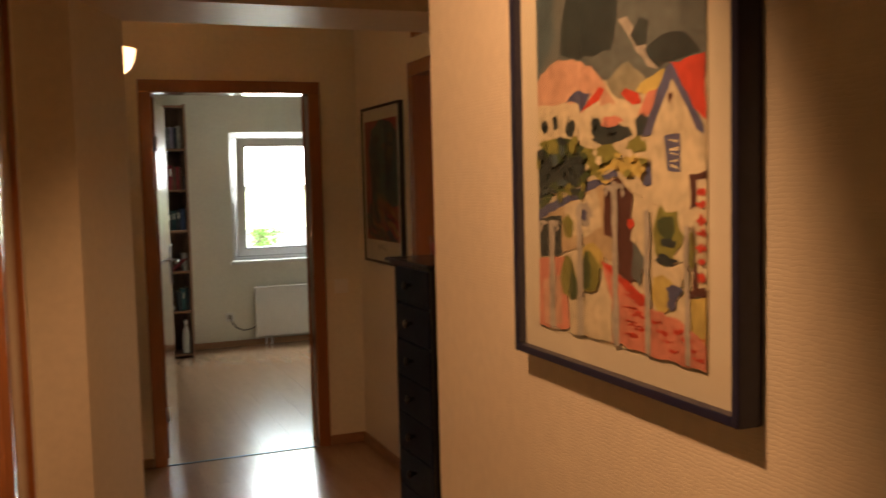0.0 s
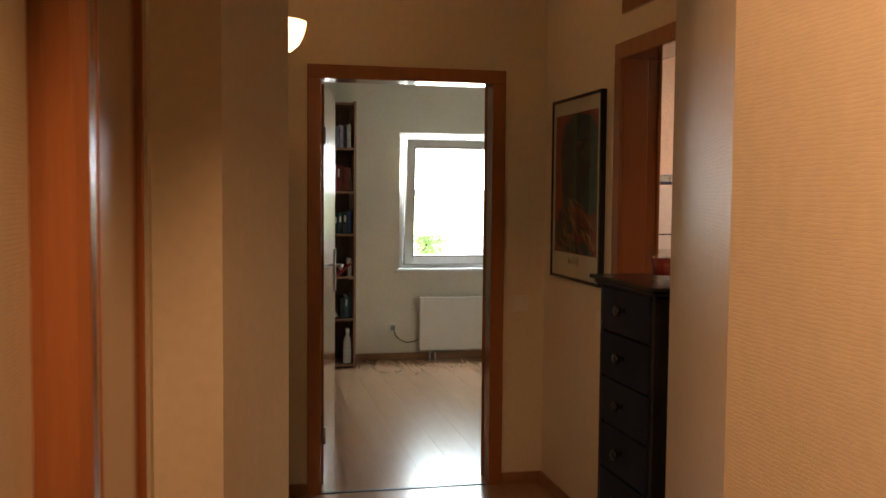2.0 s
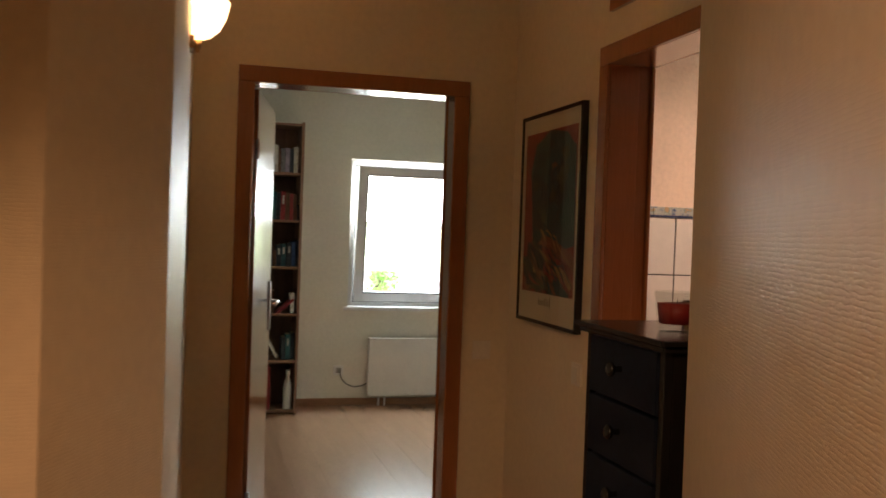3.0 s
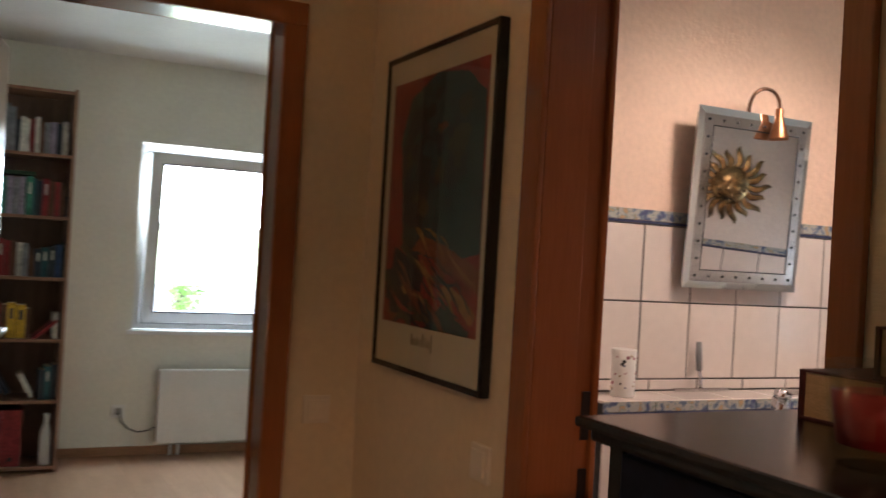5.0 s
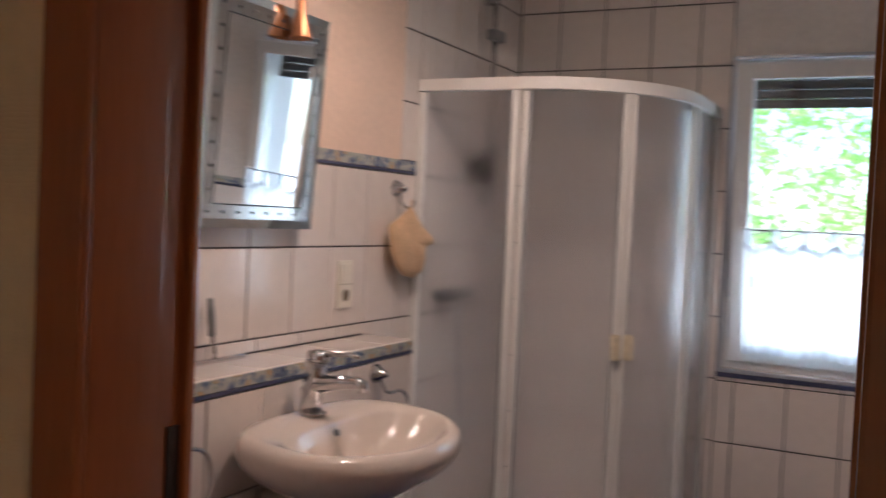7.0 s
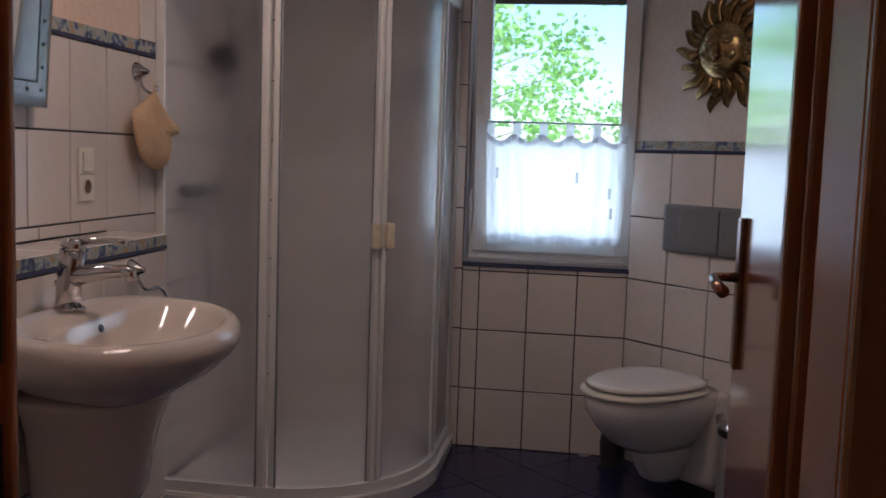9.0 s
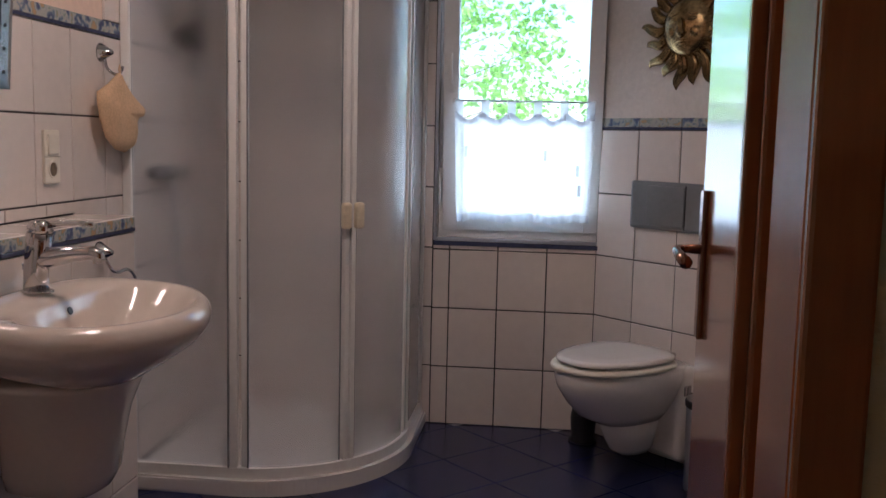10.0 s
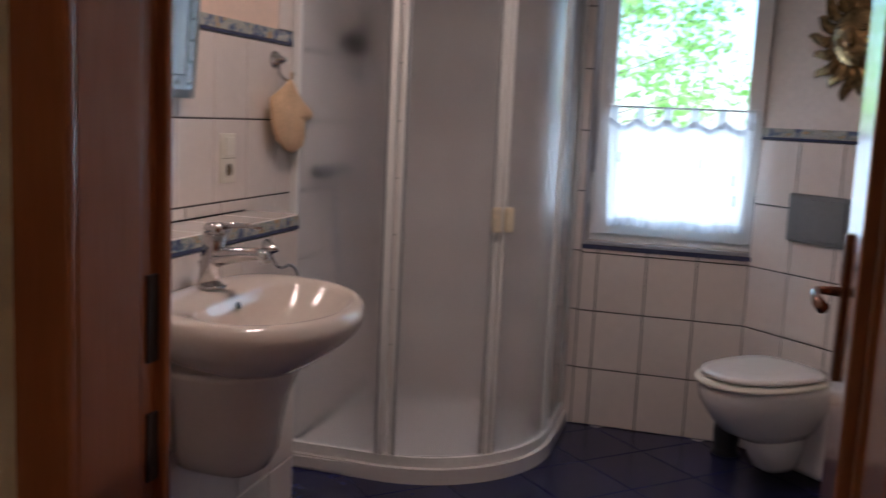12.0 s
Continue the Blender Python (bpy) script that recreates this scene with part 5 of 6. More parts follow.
def hook(label, x, y, z, bend, cat="towel hook"):
    h = thing("towel_hook" if cat == "towel hook" else "towel_ring", label, cat, pose(x, y, z))
    bm = turned([(0.030, 0), (0.030, 0.004), (0.012, 0.030), (0.006, 0.042), (0, 0.044)], 22)
    bmesh.ops.rotate(bm, matrix=Matrix.Rotation(radians(90), 3, 'X'), verts=bm.verts)
    part("rosette", bm, M_CHROME, h, smooth=True)
    part("hook" if cat == "towel hook" else "ring", swept(eased(bend), 0.005, 10), M_CHROME, h, smooth=True)
    return h


hook("chrome cone hook that carries a wash mitt", 3.655, YB - 0.009, 1.452, [(0, -0.012, -0.01), (0.0, -0.02, -0.045), (0.006, -0.035, -0.062), (0.02, -0.045, -0.066), (0.036, -0.05, -0.055), (0.042, -0.052, -0.040)])
ringpts = [(0.0, -0.02, -0.02), (0.004, -0.035, -0.048), (0.03, -0.04, -0.058), (0.075, -0.045, -0.056), (0.108, -0.05, -0.078), (0.118, -0.055, -0.120), (0.104, -0.06, -0.160), (0.066, -0.06, -0.186), (0.02, -0.06, -0.190), (-0.012, -0.06, -0.176)]
hook("chrome towel ring on the tiles beside the washbasin", 2.345, LY, 0.880, ringpts, "towel ring")
hook("chrome towel ring on the tiles beside the shower", 3.262, LY, 0.878, ringpts, "towel ring")

# wash mitt hanging by its corner
mt = thing("wash_mitt", "beige terry wash mitt hanging from a hook", "wash mitt", pose(3.675, YB - 0.062, 1.392, 0, 0, -6))
outline = [(0.0, 0.0), (-0.05, -0.035), (-0.105, -0.062), (-0.112, -0.085), (-0.10, -0.14), (-0.075, -0.19), (-0.03, -0.225), (0.03, -0.235), (0.065, -0.215), (0.075, -0.18), (0.078, -0.145), (0.10, -0.128), (0.128, -0.124), (0.132, -0.105), (0.105, -0.085), (0.07, -0.062), (0.03, -0.030)]
bm = bmesh.new()
outline = [(x * 1.14, z * 1.06) for x, z in outline]
cx_, cz_ = 0.0, -0.125
rows = []
for k, y in ((1.0, 0.006), (1.0, 0.0), (0.93, -0.009), (0.6, -0.016), (0.25, -0.018)):
    rows.append([bm.verts.new((cx_ + (x - cx_) * k, y + 0.006 * math.sin(x * 40 + z * 25), cz_ + (z - cz_) * k)) for x, z in outline])
for a, b in zip(rows, rows[1:]):
    for i in range(len(outline)):
        bm.faces.new((a[i], a[(i + 1) % len(outline)], b[(i + 1) % len(outline)], b[i]))
bm.faces.new(rows[-1])
bm.faces.new(rows[0][::-1])
part("mitt", bm, M_MITT, mt, smooth=True)
part("loop", swept([(0.0, 0, -0.006), (-0.005, 0, 0.010), (0.0, 0.0, 0.024), (0.006, 0, 0.010), (0.003, 0, -0.006)], 0.002, 6), M_MITT, mt, smooth=True)

# on the ledge
cup = thing("tumbler", "white tumbler with coloured dots on the ledge", "cup", pose(2.325, 4.748, LZ))
part("body", turned([(0, 0), (0.036, 0), (0.037, 0.004), (0.039, 0.145), (0.036, 0.147), (0.034, 0.008), (0, 0.008)], 36), M_ENAMEL, cup, smooth=True)
dots = [painted("dot_" + n_, c_) for n_, c_ in (("blue", (0.05, 0.10, 0.25)), ("pink", (0.45, 0.15, 0.2)), ("ochre", (0.4, 0.25, 0.08)), ("black", (0.02, 0.02, 0.02)))]
rd = random.Random(4)
dotbms = [bmesh.new() for _ in dots]
for i in range(64):
    a, z, r = rd.uniform(0, 2 * math.pi), rd.uniform(0.012, 0.135), rd.uniform(0.0025, 0.0058)
    R = 0.0374 + 0.0018 * z / 0.145 + 0.0004
    b_ = dotbms[i % 4]
    b_.faces.new([b_.verts.new((R * math.cos(a + r / R * math.cos(q)), R * math.sin(a + r / R * math.cos(q)), z + r * math.sin(q))) for q in [k * math.pi / 4 for k in range(8)]])
for b_, m_ in zip(dotbms, dots):
    part("dots", b_, m_, cup)
sq = thing("squeegee", "chrome shower squeegee leaning on the tiles", "squeegee", pose(2.685, 4.800, LZ))
part("blade", boxes((-0.115, -0.006, 0.004, 0.115, 0.006, 0.014), (-0.115, -0.002, 0.0, 0.115, 0.002, 0.005), bevel=0.0015), M_CHROME, sq)
part("neck", swept([(0, 0, 0.012), (0, 0.006, 0.03), (0, 0.012, 0.06), (0, 0.014, 0.075)], 0.006, 10), M_CHROME, sq, smooth=True)
part("handle", swept([(0, 0.014, 0.070), (0, 0.018, 0.115), (0, 0.022, 0.165)], [0.010, 0.011, 0.009], 12), M_PLATE, sq, smooth=True)

# ---- bathroom: shower ----
SHX, SHY, SC, SR = 3.800, 3.975, (4.300, 4.475), 0.50
sh = thing("shower_cubicle", "quarter-round shower cubicle with frosted panels in a white frame", "shower")
plan = [(SHX, YB - 0.010), (SHX, SC[1])] + arc(SC[0], SC[1], SR, 180, 270, 20)[1:] + [(XW - 0.010, SHY)]
tray_pts = [(SHX - 0.035, YB - 0.009), (SHX - 0.035, SC[1])] + arc(SC[0], SC[1], SR + 0.035, 180, 270, 20)[1:] + [(XW - 0.009, SHY - 0.035), (XW - 0.009, YB - 0.009)]
part("tray", prism(tray_pts, 0.0, 0.055, 0.008), M_CERAMIC, sh)
part("bottom_rail", strip(plan, 0.034, 0.056, 0.092), M_ENAMEL, sh)
part("top_rail", strip(plan, 0.036, 1.806, 1.848), M_ENAMEL, sh)
Z0, Z1 = 0.093, 1.804


def post(x, y, w, turn, name="post"):
    o = part(name, boxes((-w / 2, -0.014, Z0, w / 2, 0.014, Z1), bevel=0.004), M_ENAMEL, sh)
    o.matrix_basis = pose(x, y, 0, 0, 0, turn)


post(SHX, YB - 0.026, 0.030, 90, "wall_profile")
post(XW - 0.027, SHY, 0.030, 0, "wall_profile")
post(SHX - 0.004, SC[1] - 0.006, 0.026, 90)
post(SHX + 0.008, SC[1] - 0.040, 0.022, 90)
post(SC[0] - 0.02, SHY + 0.006, 0.024, 0)
post(SC[0] + 0.03, SHY + 0.002, 0.026, 0)
mid = arc(SC[0], SC[1], SR, 180, 270, 90)
for k in (44, 47):
    post(*mid[k], 0.018, 180 + 90 + k)
part("panel", strip([(SHX, YB - 0.042), (SHX, SC[1] + 0.008)], 0.004, Z0, Z1), M_FROST, sh).visible_shadow = False
part("panel", strip([(SC[0] + 0.045, SHY), (XW - 0.043, SHY)], 0.004, Z0, Z1), M_FROST, sh).visible_shadow = False
part("door", strip(mid[6:43], 0.004, Z0, Z1), M_FROST, sh).visible_shadow = False
part("door", strip(mid[49:86], 0.004, Z0, Z1), M_FROST, sh).visible_shadow = False
for x, y in ((SHX - 0.019, SC[1] + 0.011), (SHX - 0.010, SC[1] - 0.054), (SC[0] + 0.006, SHY - 0.004), mid[42], mid[48]):
    part("seal", swept([(x, y, Z0), (x, y, Z1)], 0.0032, 8), M_PLATE, sh)
M_KNOB = mat("cream_knob", (0.75, 0.66, 0.48), 0.4)
for k in (42.6, 48.2):
    a = radians(180 + k)
    o = part("knob", boxes((-0.017, -0.012, 0.90, 0.017, 0.012, 0.99), bevel=0.010), M_KNOB, sh)
    o.matrix_basis = pose(SC[0] + (SR + 0.026) * math.cos(a), SC[1] + (SR + 0.026) * math.sin(a), 0, 0, 0, 270 + k)
rail = thing("shower_rail", "chrome shower rail with a hand shower", "shower rail", pose(4.325, YB - 0.010, 0))
part("bar", swept([(0, -0.045, 1.42), (0, -0.045, 2.26)], 0.011, 12), M_CHROME, rail, smooth=True)
part("bracket", swept([(0, 0, 2.24), (0, -0.05, 2.24)], 0.014, 12), M_CHROME, rail, smooth=True)
part("bracket", swept([(0, 0, 1.44), (0, -0.05, 1.44)], 0.014, 12), M_CHROME, rail, smooth=True)
part("slider", boxes((-0.050, -0.075, 2.080, 0.050, -0.03, 2.125), bevel=0.010), M_PLATE, rail)
part("hand_shower", swept([(0.0, -0.055, 1.66), (-0.04, -0.075, 1.63), (-0.09, -0.085, 1.59), (-0.135, -0.080, 1.56), (-0.150, -0.078, 1.545)], [0.014, 0.016, 0.022, 0.052, 0.058], 14), M_DARK, rail, smooth=True)
mx_ = thing("shower_mixer", "chrome shower mixer with a soap tray", "shower mixer", pose(4.06, YB - 0.010, 1.07))
part("body", swept([(-0.13, -0.05, 0), (0.13, -0.05, 0)], 0.024, 14), M_PLATE, mx_, smooth=True)
part("inlet", swept([(-0.075, 0, 0), (-0.075, -0.05, 0)], 0.014, 12), M_CHROME, mx_, smooth=True)
part("inlet", swept([(0.075, 0, 0), (0.075, -0.05, 0)], 0.014, 12), M_CHROME, mx_, smooth=True)
part("hose", swept(eased([(0.0, -0.06, -0.02), (0.01, -0.08, -0.35), (0.10, -0.07, -0.6), (0.22, -0.06, -0.4), (0.27, -0.06, 0.1), (0.25, -0.07, 0.5), (0.25, -0.08, 0.62)]), 0.007, 10), M_ALU, mx_, smooth=True)

# ---- bathroom: window wall and corner ----
at_win = Matrix(((0, 1, 0, XW - 0.001), (-1, 0, 0, 0), (0, 0, 1, 0), (0, 0, 0, 1)))     # x of the field runs along -y
JY = -3.855
part("grout", boxes((XW - 0.005, 3.247, 0, XW, YB - 0.006, 0.787), (XW - 0.005, 3.926, 0.787, XW, YB - 0.006, H)), M_GROUT, wall_window)
zr = [0.0] + [0.2525 * k for k in range(1, 10)] + [H]
gy = grid(JY, 0.2025, -(YB - 0.010), -3.248)
tile_field(wall_window, at_win, [*[g for g in gy if g < -3.93], -3.926], zr)
tile_field(wall_window, at_win, [-3.926, *[g for g in gy if g > -3.92]], [0.0, 0.2505, 0.5015, 0.751, 0.786])
at_diag = Matrix(((DG.x, -NG.x, 0, CORNER.x), (DG.y, -NG.y, 0, CORNER.y), (0, 0, 1, 0), (0, 0, 0, 1)))
g_ = part("grout", boxes((0, -0.004, 0, 0.9, 0.001, 1.262)), M_GROUT, wall_diag)
g_.matrix_basis = at_diag
tile_field(wall_diag, at_diag @ pose(0, -0.001, 0), [0.003, 0.2025, 0.405, 0.6075, 0.81, 0.9], [0.0, 0.2505, 0.5015, 0.751, 1.0045, 1.261])
border_row(wall_diag, at_diag, [0.003, 0.03, 0.2025, 0.405, 0.6075, 0.81, 0.9], 1.262, 0.044)

cur = thing("cafe_curtain", "sheer white cafe curtain on a rod across the window", "curtain", TILT)
CXc = XW - 0.022
part("rod", swept([(CXc, 3.275, 1.372), (CXc, 3.842, 1.372)], 0.004, 10), M_ALU, cur, smooth=True)
for y in (3.272, 3.845):
    part("rod_holder", boxes((CXc - 0.004, y - 0.006, 1.364, XW + 0.014, y + 0.006, 1.380), bevel=0.002), M_PVC, cur)
bm = bmesh.new()
cols, hgt = 96, 18
y0c, y1c = 3.282, 3.834
vs = []
for i in range(cols + 1):
    u = i / cols
    y = y0c + (y1c - y0c) * u
    sag = 0.030 * abs(math.sin(u * 5 * math.pi)) ** 1.5
    line = []
    for j in range(hgt + 1):
        v = j / hgt
        z = (1.328 - sag) * (1 - v) + (0.884 + 0.006 * math.sin(u * 17)) * v
        x = CXc - 0.004 + (0.006 + 0.008 * v) * math.sin(u * 2 * math.pi * 9 + 1.2 * math.sin(u * 7) + 0.6 * v) + 0.004 * math.sin(u * 61 + v * 5)
        line.append(bm.verts.new((x - 0.006, y + 0.010 * (0.5 - v) * math.cos(u * math.pi) * -1, z)))
    vs.append(line)
for i in range(cols):
    for j in range(hgt):
        bm.faces.new((vs[i][j], vs[i + 1][j], vs[i + 1][j + 1], vs[i][j + 1]))
part("cloth", bm, M_CURTAIN, cur, smooth=True)
hem = fabric("curtain_hem", (0.80, 0.83, 0.90))
hem.node_tree.nodes["Mix Shader.001"].inputs[0].default_value = 0.12
sheer = fabric("sheer_tab", (0.86, 0.89, 0.94))
sheer.node_tree.nodes["Mix Shader.001"].inputs[0].default_value = 0.55
for k in range(6):
    y = y0c + 0.012 + (y1c - y0c - 0.024) * k / 5
    part("tab", boxes((CXc - 0.0075, y - 0.016, 1.300, CXc - 0.0065, y + 0.016, 1.377), (CXc + 0.0055, y - 0.016, 1.300, CXc + 0.0065, y + 0.016, 1.377)), sheer, cur)
for nm, v0, v1 in (("top_hem", 0.0, 0.055), ("bottom_hem", 0.93, 1.0)):
    bm = bmesh.new()
    prev = None
    for i in range(cols + 1):
        u = i / cols
        y = y0c + (y1c - y0c) * u
        sag = 0.030 * abs(math.sin(u * 5 * math.pi)) ** 1.5
        pair = []
        for v in (v0, v1):
            z = (1.328 - sag) * (1 - v) + (0.884 + 0.006 * math.sin(u * 17)) * v
            x = CXc - 0.004 + (0.006 + 0.008 * v) * math.sin(u * 2 * math.pi * 9 + 1.2 * math.sin(u * 7) + 0.6 * v) + 0.004 * math.sin(u * 61 + v * 5)
            pair.append(bm.verts.new((x - 0.0075, y + 0.010 * (0.5 - v) * math.cos(u * math.pi) * -1, z)))
        if prev:
            bm.faces.new((prev[0], pair[0], pair[1], prev[1]))
        prev = pair
    part(nm, bm, hem, cur, smooth=True)
for y, z in ((3.79, 1.17), (3.47, 1.16), (3.33, 1.02), (3.34, 1.10)):
    part("embroidery", boxes((CXc - 0.026, y - 0.006, z - 0.022, CXc - 0.0255, y + 0.006, z + 0.022)), sheer, cur)


def on_diag(along, out, z, turn=0):
    p = CORNER + DG * along + NG * out
    return pose(p.x, p.y, z, 0, 0, 225 + turn)     # local x along the wall, local -y out of it


fp = thing("flush_plate", "grey plastic flush plate over the toilet", "flush plate", on_diag(0.190, 0.009, 0.882))
part("plate", boxes((0, -0.020, 0, 0.36, 0, 0.184), bevel=0.012), M_PLATE, fp)
part("button", boxes((0.085, -0.026, 0.016, 0.262, -0.020, 0.168), bevel=0.004), M_PLATE, fp)
part("button_gap", boxes((0.262, -0.0215, 0.010, 0.266, -0.0195, 0.174)), M_DARK, fp)

wc = thing("toilet", "white wall-hung ceramic toilet with closed lid", "toilet", on_diag(0.372, 0.009, 0.0))


def wcring(w, back, front, p=2.3, n=40):
    pts = []
    for i in range(n):
        a = 2 * math.pi * i / n
        c, s = math.cos(a), math.sin(a)
        y = -(back + (front - back) * 0.42) + (-(front - back) * 0.58 * abs(s) ** (2 / 2.0) if s > 0 else (front - back) * 0.42 * abs(s) ** (2 / 4.0))
        pts.append((math.copysign(abs(c) ** (2 / p), c) * w, y))
    return pts


part("bowl", loft([(wcring(0.085, 0.06, 0.34, 2.6), 0.185), (wcring(0.120, 0.03, 0.425), 0.225), (wcring(0.152, 0.0, 0.480), 0.28), (wcring(0.175, 0.0, 0.518), 0.335), (wcring(0.182, 0.0, 0.530), 0.38), (wcring(0.178, 0.0, 0.525), 0.40)]), M_CERAMIC, wc, smooth=True)
part("trap", loft([(wcring(0.050, 0.10, 0.235, 2.4), 0.055), (wcring(0.062, 0.09, 0.265, 2.4), 0.075), (wcring(0.070, 0.07, 0.295, 2.4), 0.12), (wcring(0.085, 0.04, 0.330, 2.4), 0.20)]), M_CERAMIC, wc, smooth=True)
part("mount", boxes((-0.176, -0.110, 0.045, 0.176, 0.0, 0.396), bevel=0.028), M_CERAMIC, wc, smooth=True)
part("seat", loft([(wcring(0.178, 0.075, 0.532), 0.402), (wcring(0.188, 0.070, 0.542), 0.407), (wcring(0.189, 0.070, 0.543), 0.414), (wcring(0.184, 0.073, 0.538), 0.421), (wcring(0.165, 0.08, 0.515), 0.423)]), M_SWITCH, wc, smooth=True)
part("lid", loft([(wcring(0.160, 0.080, 0.505), 0.427), (wcring(0.172, 0.073, 0.520), 0.432), (wcring(0.174, 0.072, 0.522), 0.440), (wcring(0.170, 0.074, 0.517), 0.446), (wcring(0.155, 0.085, 0.495), 0.449), (wcring(0.10, 0.13, 0.42), 0.451)]), M_CERAMIC, wc, smooth=True)
part("hinge", boxes((-0.085, -0.060, 0.400, -0.055, -0.03, 0.432), bevel=0.006), M_CHROME, wc)
part("hinge", boxes((0.055, -0.060, 0.400, 0.085, -0.03, 0.432), bevel=0.006), M_CHROME, wc)
part("fixing_cover", boxes((0.168, -0.09, 0.29, 0.178, -0.05, 0.33), bevel=0.006), M_CHROME, wc)
br = thing("toilet_brush", "dark toilet brush in its holder beside the toilet", "toilet brush", on_diag(0.075, 0.12, 0.0))
part("holder", turned([(0, 0), (0.052, 0), (0.058, 0.008), (0.046, 0.022), (0.050, 0.06), (0.052, 0.10), (0.044, 0.15), (0.036, 0.17), (0.033, 0.17), (0.04, 0.14), (0.040, 0.02), (0, 0.02)], 24), M_DARK, br, smooth=True)
part("handle", swept([(0, 0, 0.02), (0, 0, 0.36)], 0.007, 10), M_CHROME, br, smooth=True)
bi = thing("pedal_bin", "small steel pedal bin beside the toilet", "bin", on_diag(0.715, 0.155, 0.0))
part("body", turned([(0, 0), (0.088, 0), (0.090, 0.01), (0.092, 0.305), (0, 0.305)], 32), M_ALU, bi, smooth=True)
part("rim", turned([(0.094, 0.300), (0.097, 0.306), (0.097, 0.322), (0.092, 0.326), (0.088, 0.306)], 32), M_DARK, bi, smooth=True)
part("lid", turned([(0.093, 0.322), (0.088, 0.335), (0.05, 0.348), (0, 0.352)], 32), M_CHROME, bi, smooth=True)
part("pedal", boxes((-0.02, -0.125, 0.012, 0.02, -0.085, 0.020), bevel=0.003), M_DARK, bi)

# gilded sun ornament
bm = bmesh.new()
face = turned([(0.100, 0.0), (0.104, 0.012), (0.096, 0.028), (0.070, 0.044), (0.035, 0.052), (0, 0.054)], 32)
tmp = bpy.data.meshes.new("tmp")
face.to_mesh(tmp)
face.free()
bm.from_mesh(tmp)
bpy.data.meshes.remove(tmp)


def lump(x, y, z, sx, sy, sz, turn=0):
    v = bmesh.ops.create_icosphere(bm, subdivisions=2, radius=1, matrix=Matrix.Translation((x, y, z)) @ Matrix.Rotation(turn, 4, 'Z') @ Matrix.Diagonal((sx, sy, sz, 1)))


lump(0, -0.006, 0.056, 0.012, 0.034, 0.020)
lump(0, -0.020, 0.060, 0.017, 0.012, 0.014)
for s in (1, -1):
    lump(s * 0.036, 0.022, 0.046, 0.020, 0.008, 0.010, s * 0.1)
    lump(s * 0.036, 0.040, 0.044, 0.024, 0.006, 0.008, s * -0.2)
    lump(s * 0.046, -0.018, 0.042, 0.024, 0.022, 0.012)
lump(0, -0.048, 0.045, 0.026, 0.006, 0.010)
lump(0, -0.058, 0.043, 0.020, 0.006, 0.009)
sun_ob = thing("sun_ornament", "antique gold sun face ornament with wavy rays on the wall", "wall ornament", on_diag(0.42, 0.002, 1.635) @ pose(0, 0, 0, 90, 0, 0) @ Matrix.Scale(1.1, 4))
part("face", bm, M_GOLD, sun_ob, "", True)
for k in range(18):
    bm = bmesh.new()
    a0 = 2 * math.pi * k / 18
    long_ = 0.118 if k % 2 else 0.098
    prev = None
    for s in range(9):
        q = s / 8
        rr = 0.092 + long_ * q
        a = a0 + 0.08 * math.sin(q * 5.4)
        wd = (0.012 + 0.006 * math.sin(math.pi * q)) * (1 - q ** 6) + 0.002
        hh = 0.028 * (1 - q ** 3) + 0.004
        c, si = math.cos(a), math.sin(a)
        ring_ = [bm.verts.new((rr * c - wd * si, rr * si + wd * c, 0.002)), bm.verts.new((rr * c - wd * 0.6 * si, rr * si + wd * 0.6 * c, hh)), bm.verts.new((rr * c, rr * si, hh * 0.5)), bm.verts.new((rr * c + wd * 0.6 * si, rr * si - wd * 0.6 * c, hh)), bm.verts.new((rr * c + wd * si, rr * si - wd * c, 0.002))]
        if prev:
            for i in range(5):
                bm.faces.new((prev[i], prev[(i + 1) % 5], ring_[(i + 1) % 5], ring_[i]))
        prev = ring_
    bm.faces.new(prev)
    part("ray", bm, M_GOLD, sun_ob, "", True)

# ceiling spots of the bathroom, seen as highlights on the ceramic
cl = thing("spot_bar", "ceiling bar with four small spotlights in the bathroom", "ceiling lamp", pose(2.86, 3.99, H))
part("bar", boxes((-0.40, -0.02, -0.03, 0.40, 0.02, 0), bevel=0.004), M_CHROME, cl)
M_BULB = glow("spot_bulb", (1.0, 0.78, 0.55), 40)
for i in range(4):
    x = -0.33 + i * 0.22
    hd = part("spot_head", swept([(x, 0, -0.03), (x, 0.01, -0.06), (x, 0.03, -0.11)], [0.012, 0.026, 0.034], 16), M_CHROME, cl, smooth=True)
    bb = turned([(0.028, 0), (0.02, -0.006), (0, -0.008)], 16)
    bmesh.ops.translate(bb, vec=(x, 0.031, -0.112), verts=bb.verts)
    part("bulb", bb, M_BULB, hd)

# ---- floors, piece by piece ----
pl_mesh = {}


def plank(parent, x0, y0, w, l):
    key = (round(w, 3), round(l, 3))
    if key not in pl_mesh:
        pl_mesh[key] = mesh_of("plank", boxes((0, 0, -0.010, w, l, 0), bevel=0.0004), M_PLANK)
    ob = new("plank", pl_mesh[key])
    ob.parent = parent
    ob.matrix_basis = pose(x0, y0, 0)


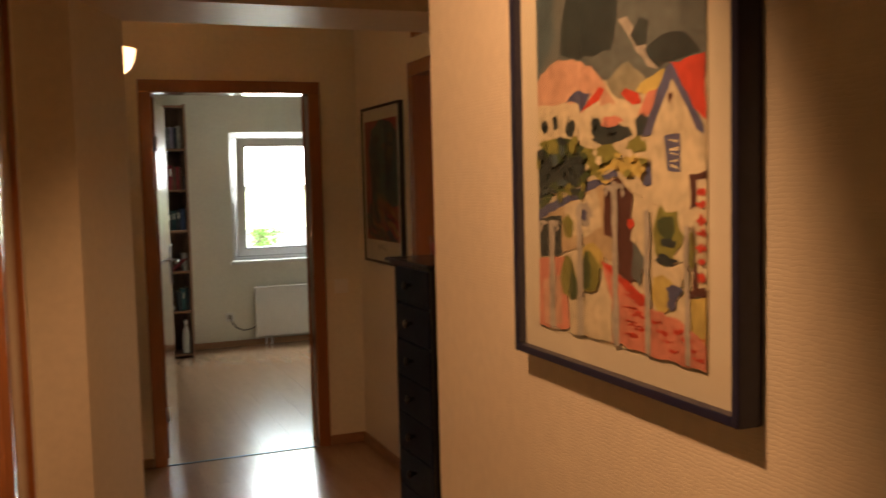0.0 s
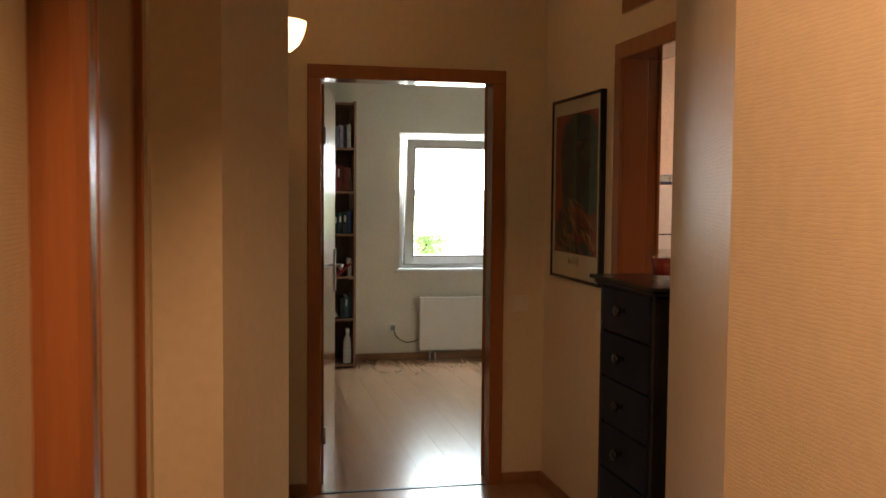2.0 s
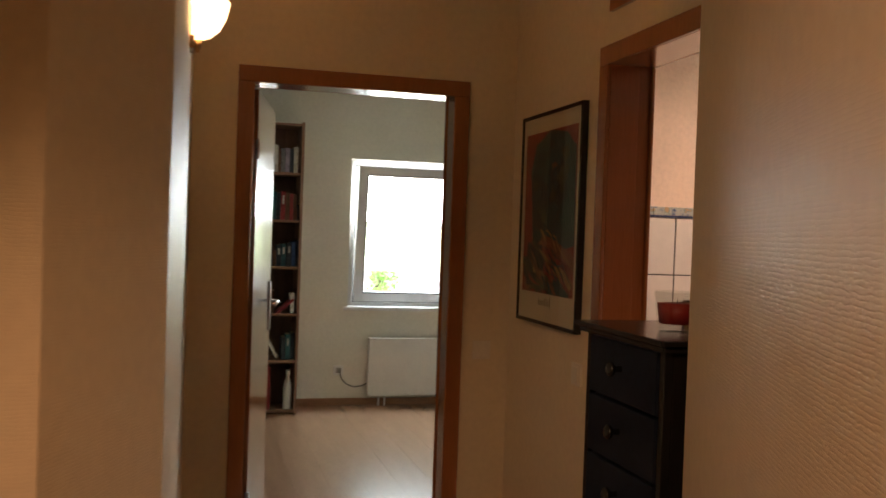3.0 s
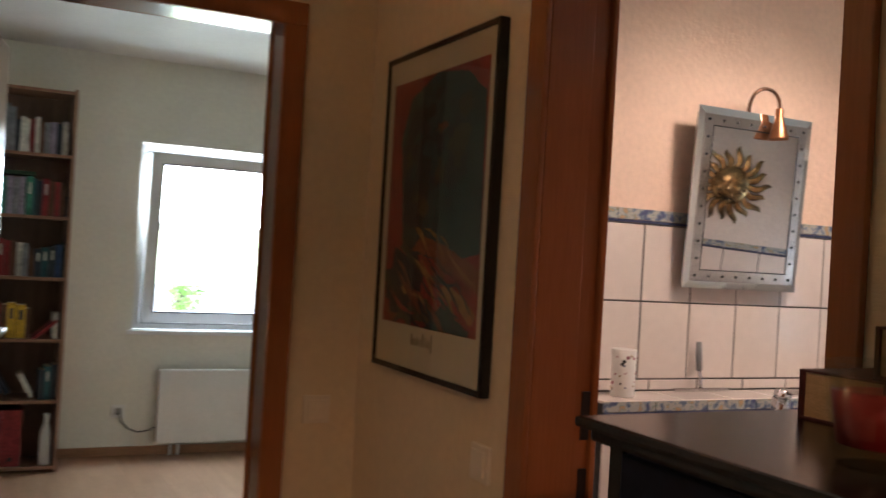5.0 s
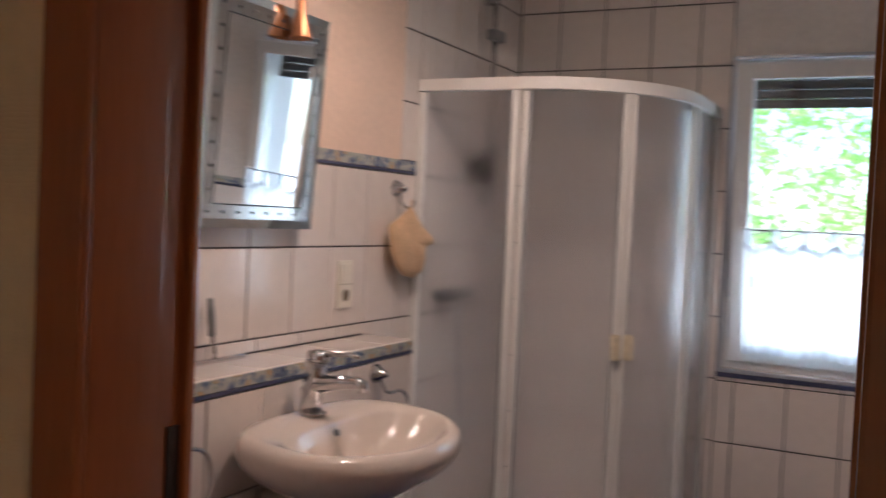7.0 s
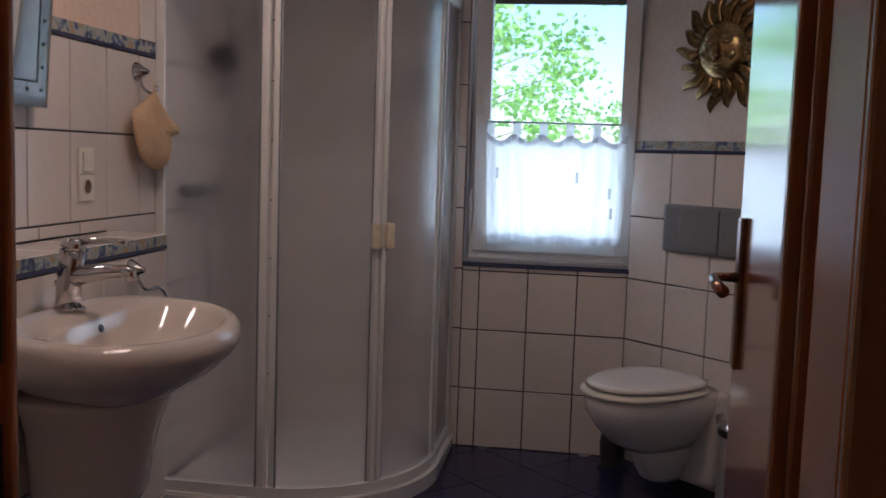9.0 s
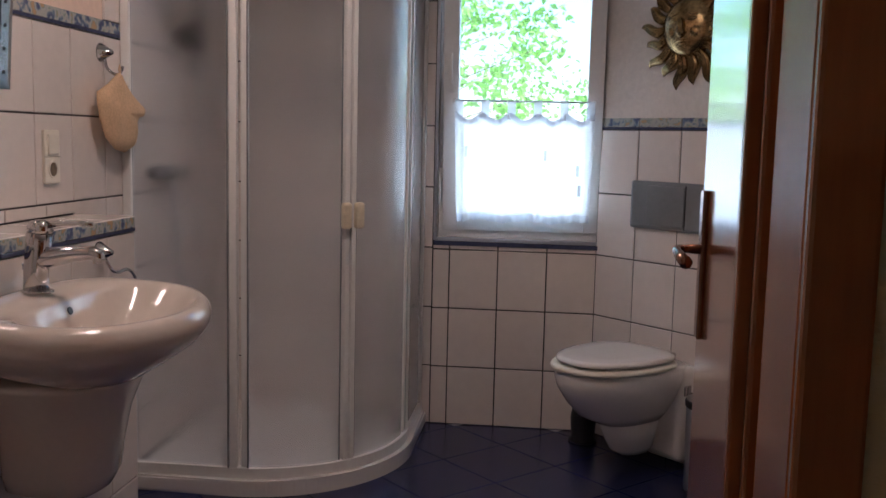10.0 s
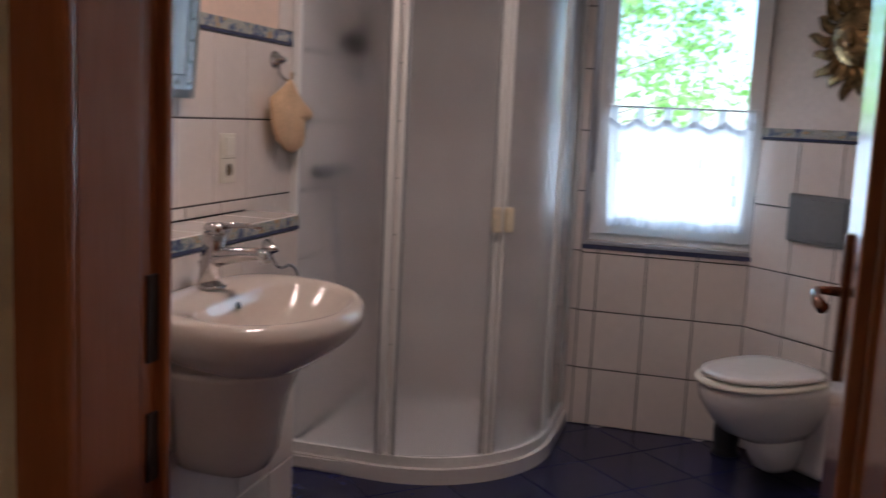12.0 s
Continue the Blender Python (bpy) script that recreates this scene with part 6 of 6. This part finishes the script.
rp = random.Random(5)
for i in range(22):
    x = -0.6 + i * 0.193
    y = YE + 0.008 - rp.uniform(0.1, 1.1)
    while y < YS:
        lo, hi = max(y, YE + 0.008), min(y + 1.28, YS - 0.006)
        if hi - lo > 0.06:
            plank(floor, x, lo, 0.1928, hi - lo - 0.0004)
        y += 1.28
for i in range(8):
    x = 0.0 + i * 0.193 - 0.03
    y = 0.9 - rp.uniform(0.1, 1.1)
    while y < YE:
        lo, hi = max(y, 0.0), min(y + 1.28, YE - 0.008)
        if hi - lo > 0.06:
            plank(floor, x, lo, 0.1928, hi - lo - 0.0004)
        y += 1.28
s_ = 0.30
ft = mesh_of("floor_tile", boxes((0.002, 0.002, -0.008, s_ - 0.002, s_ - 0.002, 0), bevel=0.0012), M_FTILE)
for i in range(-14, 15):
    for j in range(-14, 15):
        c_, r_ = (i + 0.5) * s_, (j + 0.5) * s_
        x, y = 3.2 + (c_ - r_) * math.sqrt(0.5), 3.6 + (c_ + r_) * math.sqrt(0.5)
        if XB - 0.15 < x < XW + 0.1 and 2.55 < y < YB + 0.1:
            ob = new("floor_tile", ft)
            ob.parent = floor_bath
            ob.matrix_basis = pose(3.2 + (i - j) * s_ * math.sqrt(0.5), 3.6 + (i + j) * s_ * math.sqrt(0.5), 0, 0, 0, 45)

# ---- outdoors ----
struct("ground", boxes((-200, -200, -0.9, 200, 200, -0.6)), M_GRASS, "pale gravel ground round the house", "ground")
# unseen slab, added above the ceilings to keep the sun out
struct("roof", boxes((-2.2, -3.2, H + 0.16, 5.4, 9.3, H + 0.35)), M_PLAIN, "unseen flat slab added over the rooms to block the sun", "roof")


def leaf_mesh(n, size, spread, seed, flat=1.0):
    """Many small bent leaves in a loose uneven clump."""
    r = random.Random(seed)
    verts, faces = [], []
    while len(faces) < n * 2:
        p = Vector((r.gauss(0, 0.42), r.gauss(0, 0.42), r.gauss(0, 0.36 * flat)))
        if p.length > 1.15:
            continue
        p *= spread
        u = Vector((r.uniform(-1, 1), r.uniform(-1, 1), r.uniform(-0.8, 0.4))).normalized()
        w = u.cross(Vector((r.uniform(-1, 1), r.uniform(-1, 1), r.uniform(-1, 1)))).normalized()
        nn = u.cross(w)
        s = size * r.uniform(0.6, 1.3)
        b = len(verts)
        verts += [p, p + u * s * 0.45 + w * s * 0.32 + nn * s * 0.08, p + u * s, p + u * s * 0.45 - w * s * 0.32 + nn * s * 0.08]
        faces += [(b, b + 1, b + 2), (b, b + 2, b + 3)]
    me = bpy.data.meshes.new("leaves")
    me.from_pydata([tuple(v) for v in verts], [], faces)
    me.materials.append(M_LEAF)
    return me


def tree(label, x, y, height, spread, seed, clumps, leaves, size):
    r = random.Random(seed)
    t = thing("tree", label, "tree", pose(x, y, -0.6))
    part("trunk", swept([(0, 0, 0), (0.05, 0.02, height * 0.25), (-0.03, 0.05, height * 0.5), (0.04, 0.0, height * 0.8)], [0.13, 0.10, 0.075, 0.03], 12), M_BARK, t, smooth=True)
    tops = []
    for k in range(clumps):
        a, q = r.uniform(0, 2 * math.pi), r.uniform(0.3, 1.0)
        rad = spread * math.sqrt(r.uniform(0.05, 1)) * (1.15 - 0.5 * q)
        tops.append((rad * math.cos(a), rad * math.sin(a), height * q))
    for k, p in enumerate(tops):
        part("limb", swept([(0, 0, p[2] * 0.6), (p[0] * 0.5, p[1] * 0.5, p[2] * 0.85), p], [0.012, 0.006, 0.003], 6), M_BARK, t, smooth=True)
    crown = new("crown", None)
    crown.parent = t
    for k, p in enumerate(tops):
        ob = new("leaf_clump", leaf_meshes[k % len(leaf_meshes)])
        ob.parent = crown
        ob.matrix_basis = pose(*p, r.uniform(0, 30), r.uniform(0, 30), r.uniform(0, 360)) @ Matrix.Scale(size * r.uniform(0.7, 1.25), 4)


leaf_meshes = [leaf_mesh(170, 0.125, 0.58, 40 + k) for k in range(4)]
tree("leafy green tree in sunlight outside the bathroom window", 10.2, 5.7, 5.0, 2.5, 3, 40, 0, 0.62)
tree("leafy green tree in sunlight behind the first", 13.5, 6.3, 6.0, 2.2, 9, 12, 0, 0.9)
tree("leafy green tree in sunlight farther off", 10.8, 1.7, 4.6, 2.3, 12, 40, 0, 0.62)
tree("slim green shrub outside the study window", 2.66, 14.0, 1.66, 0.30, 21, 18, 0, 0.36)
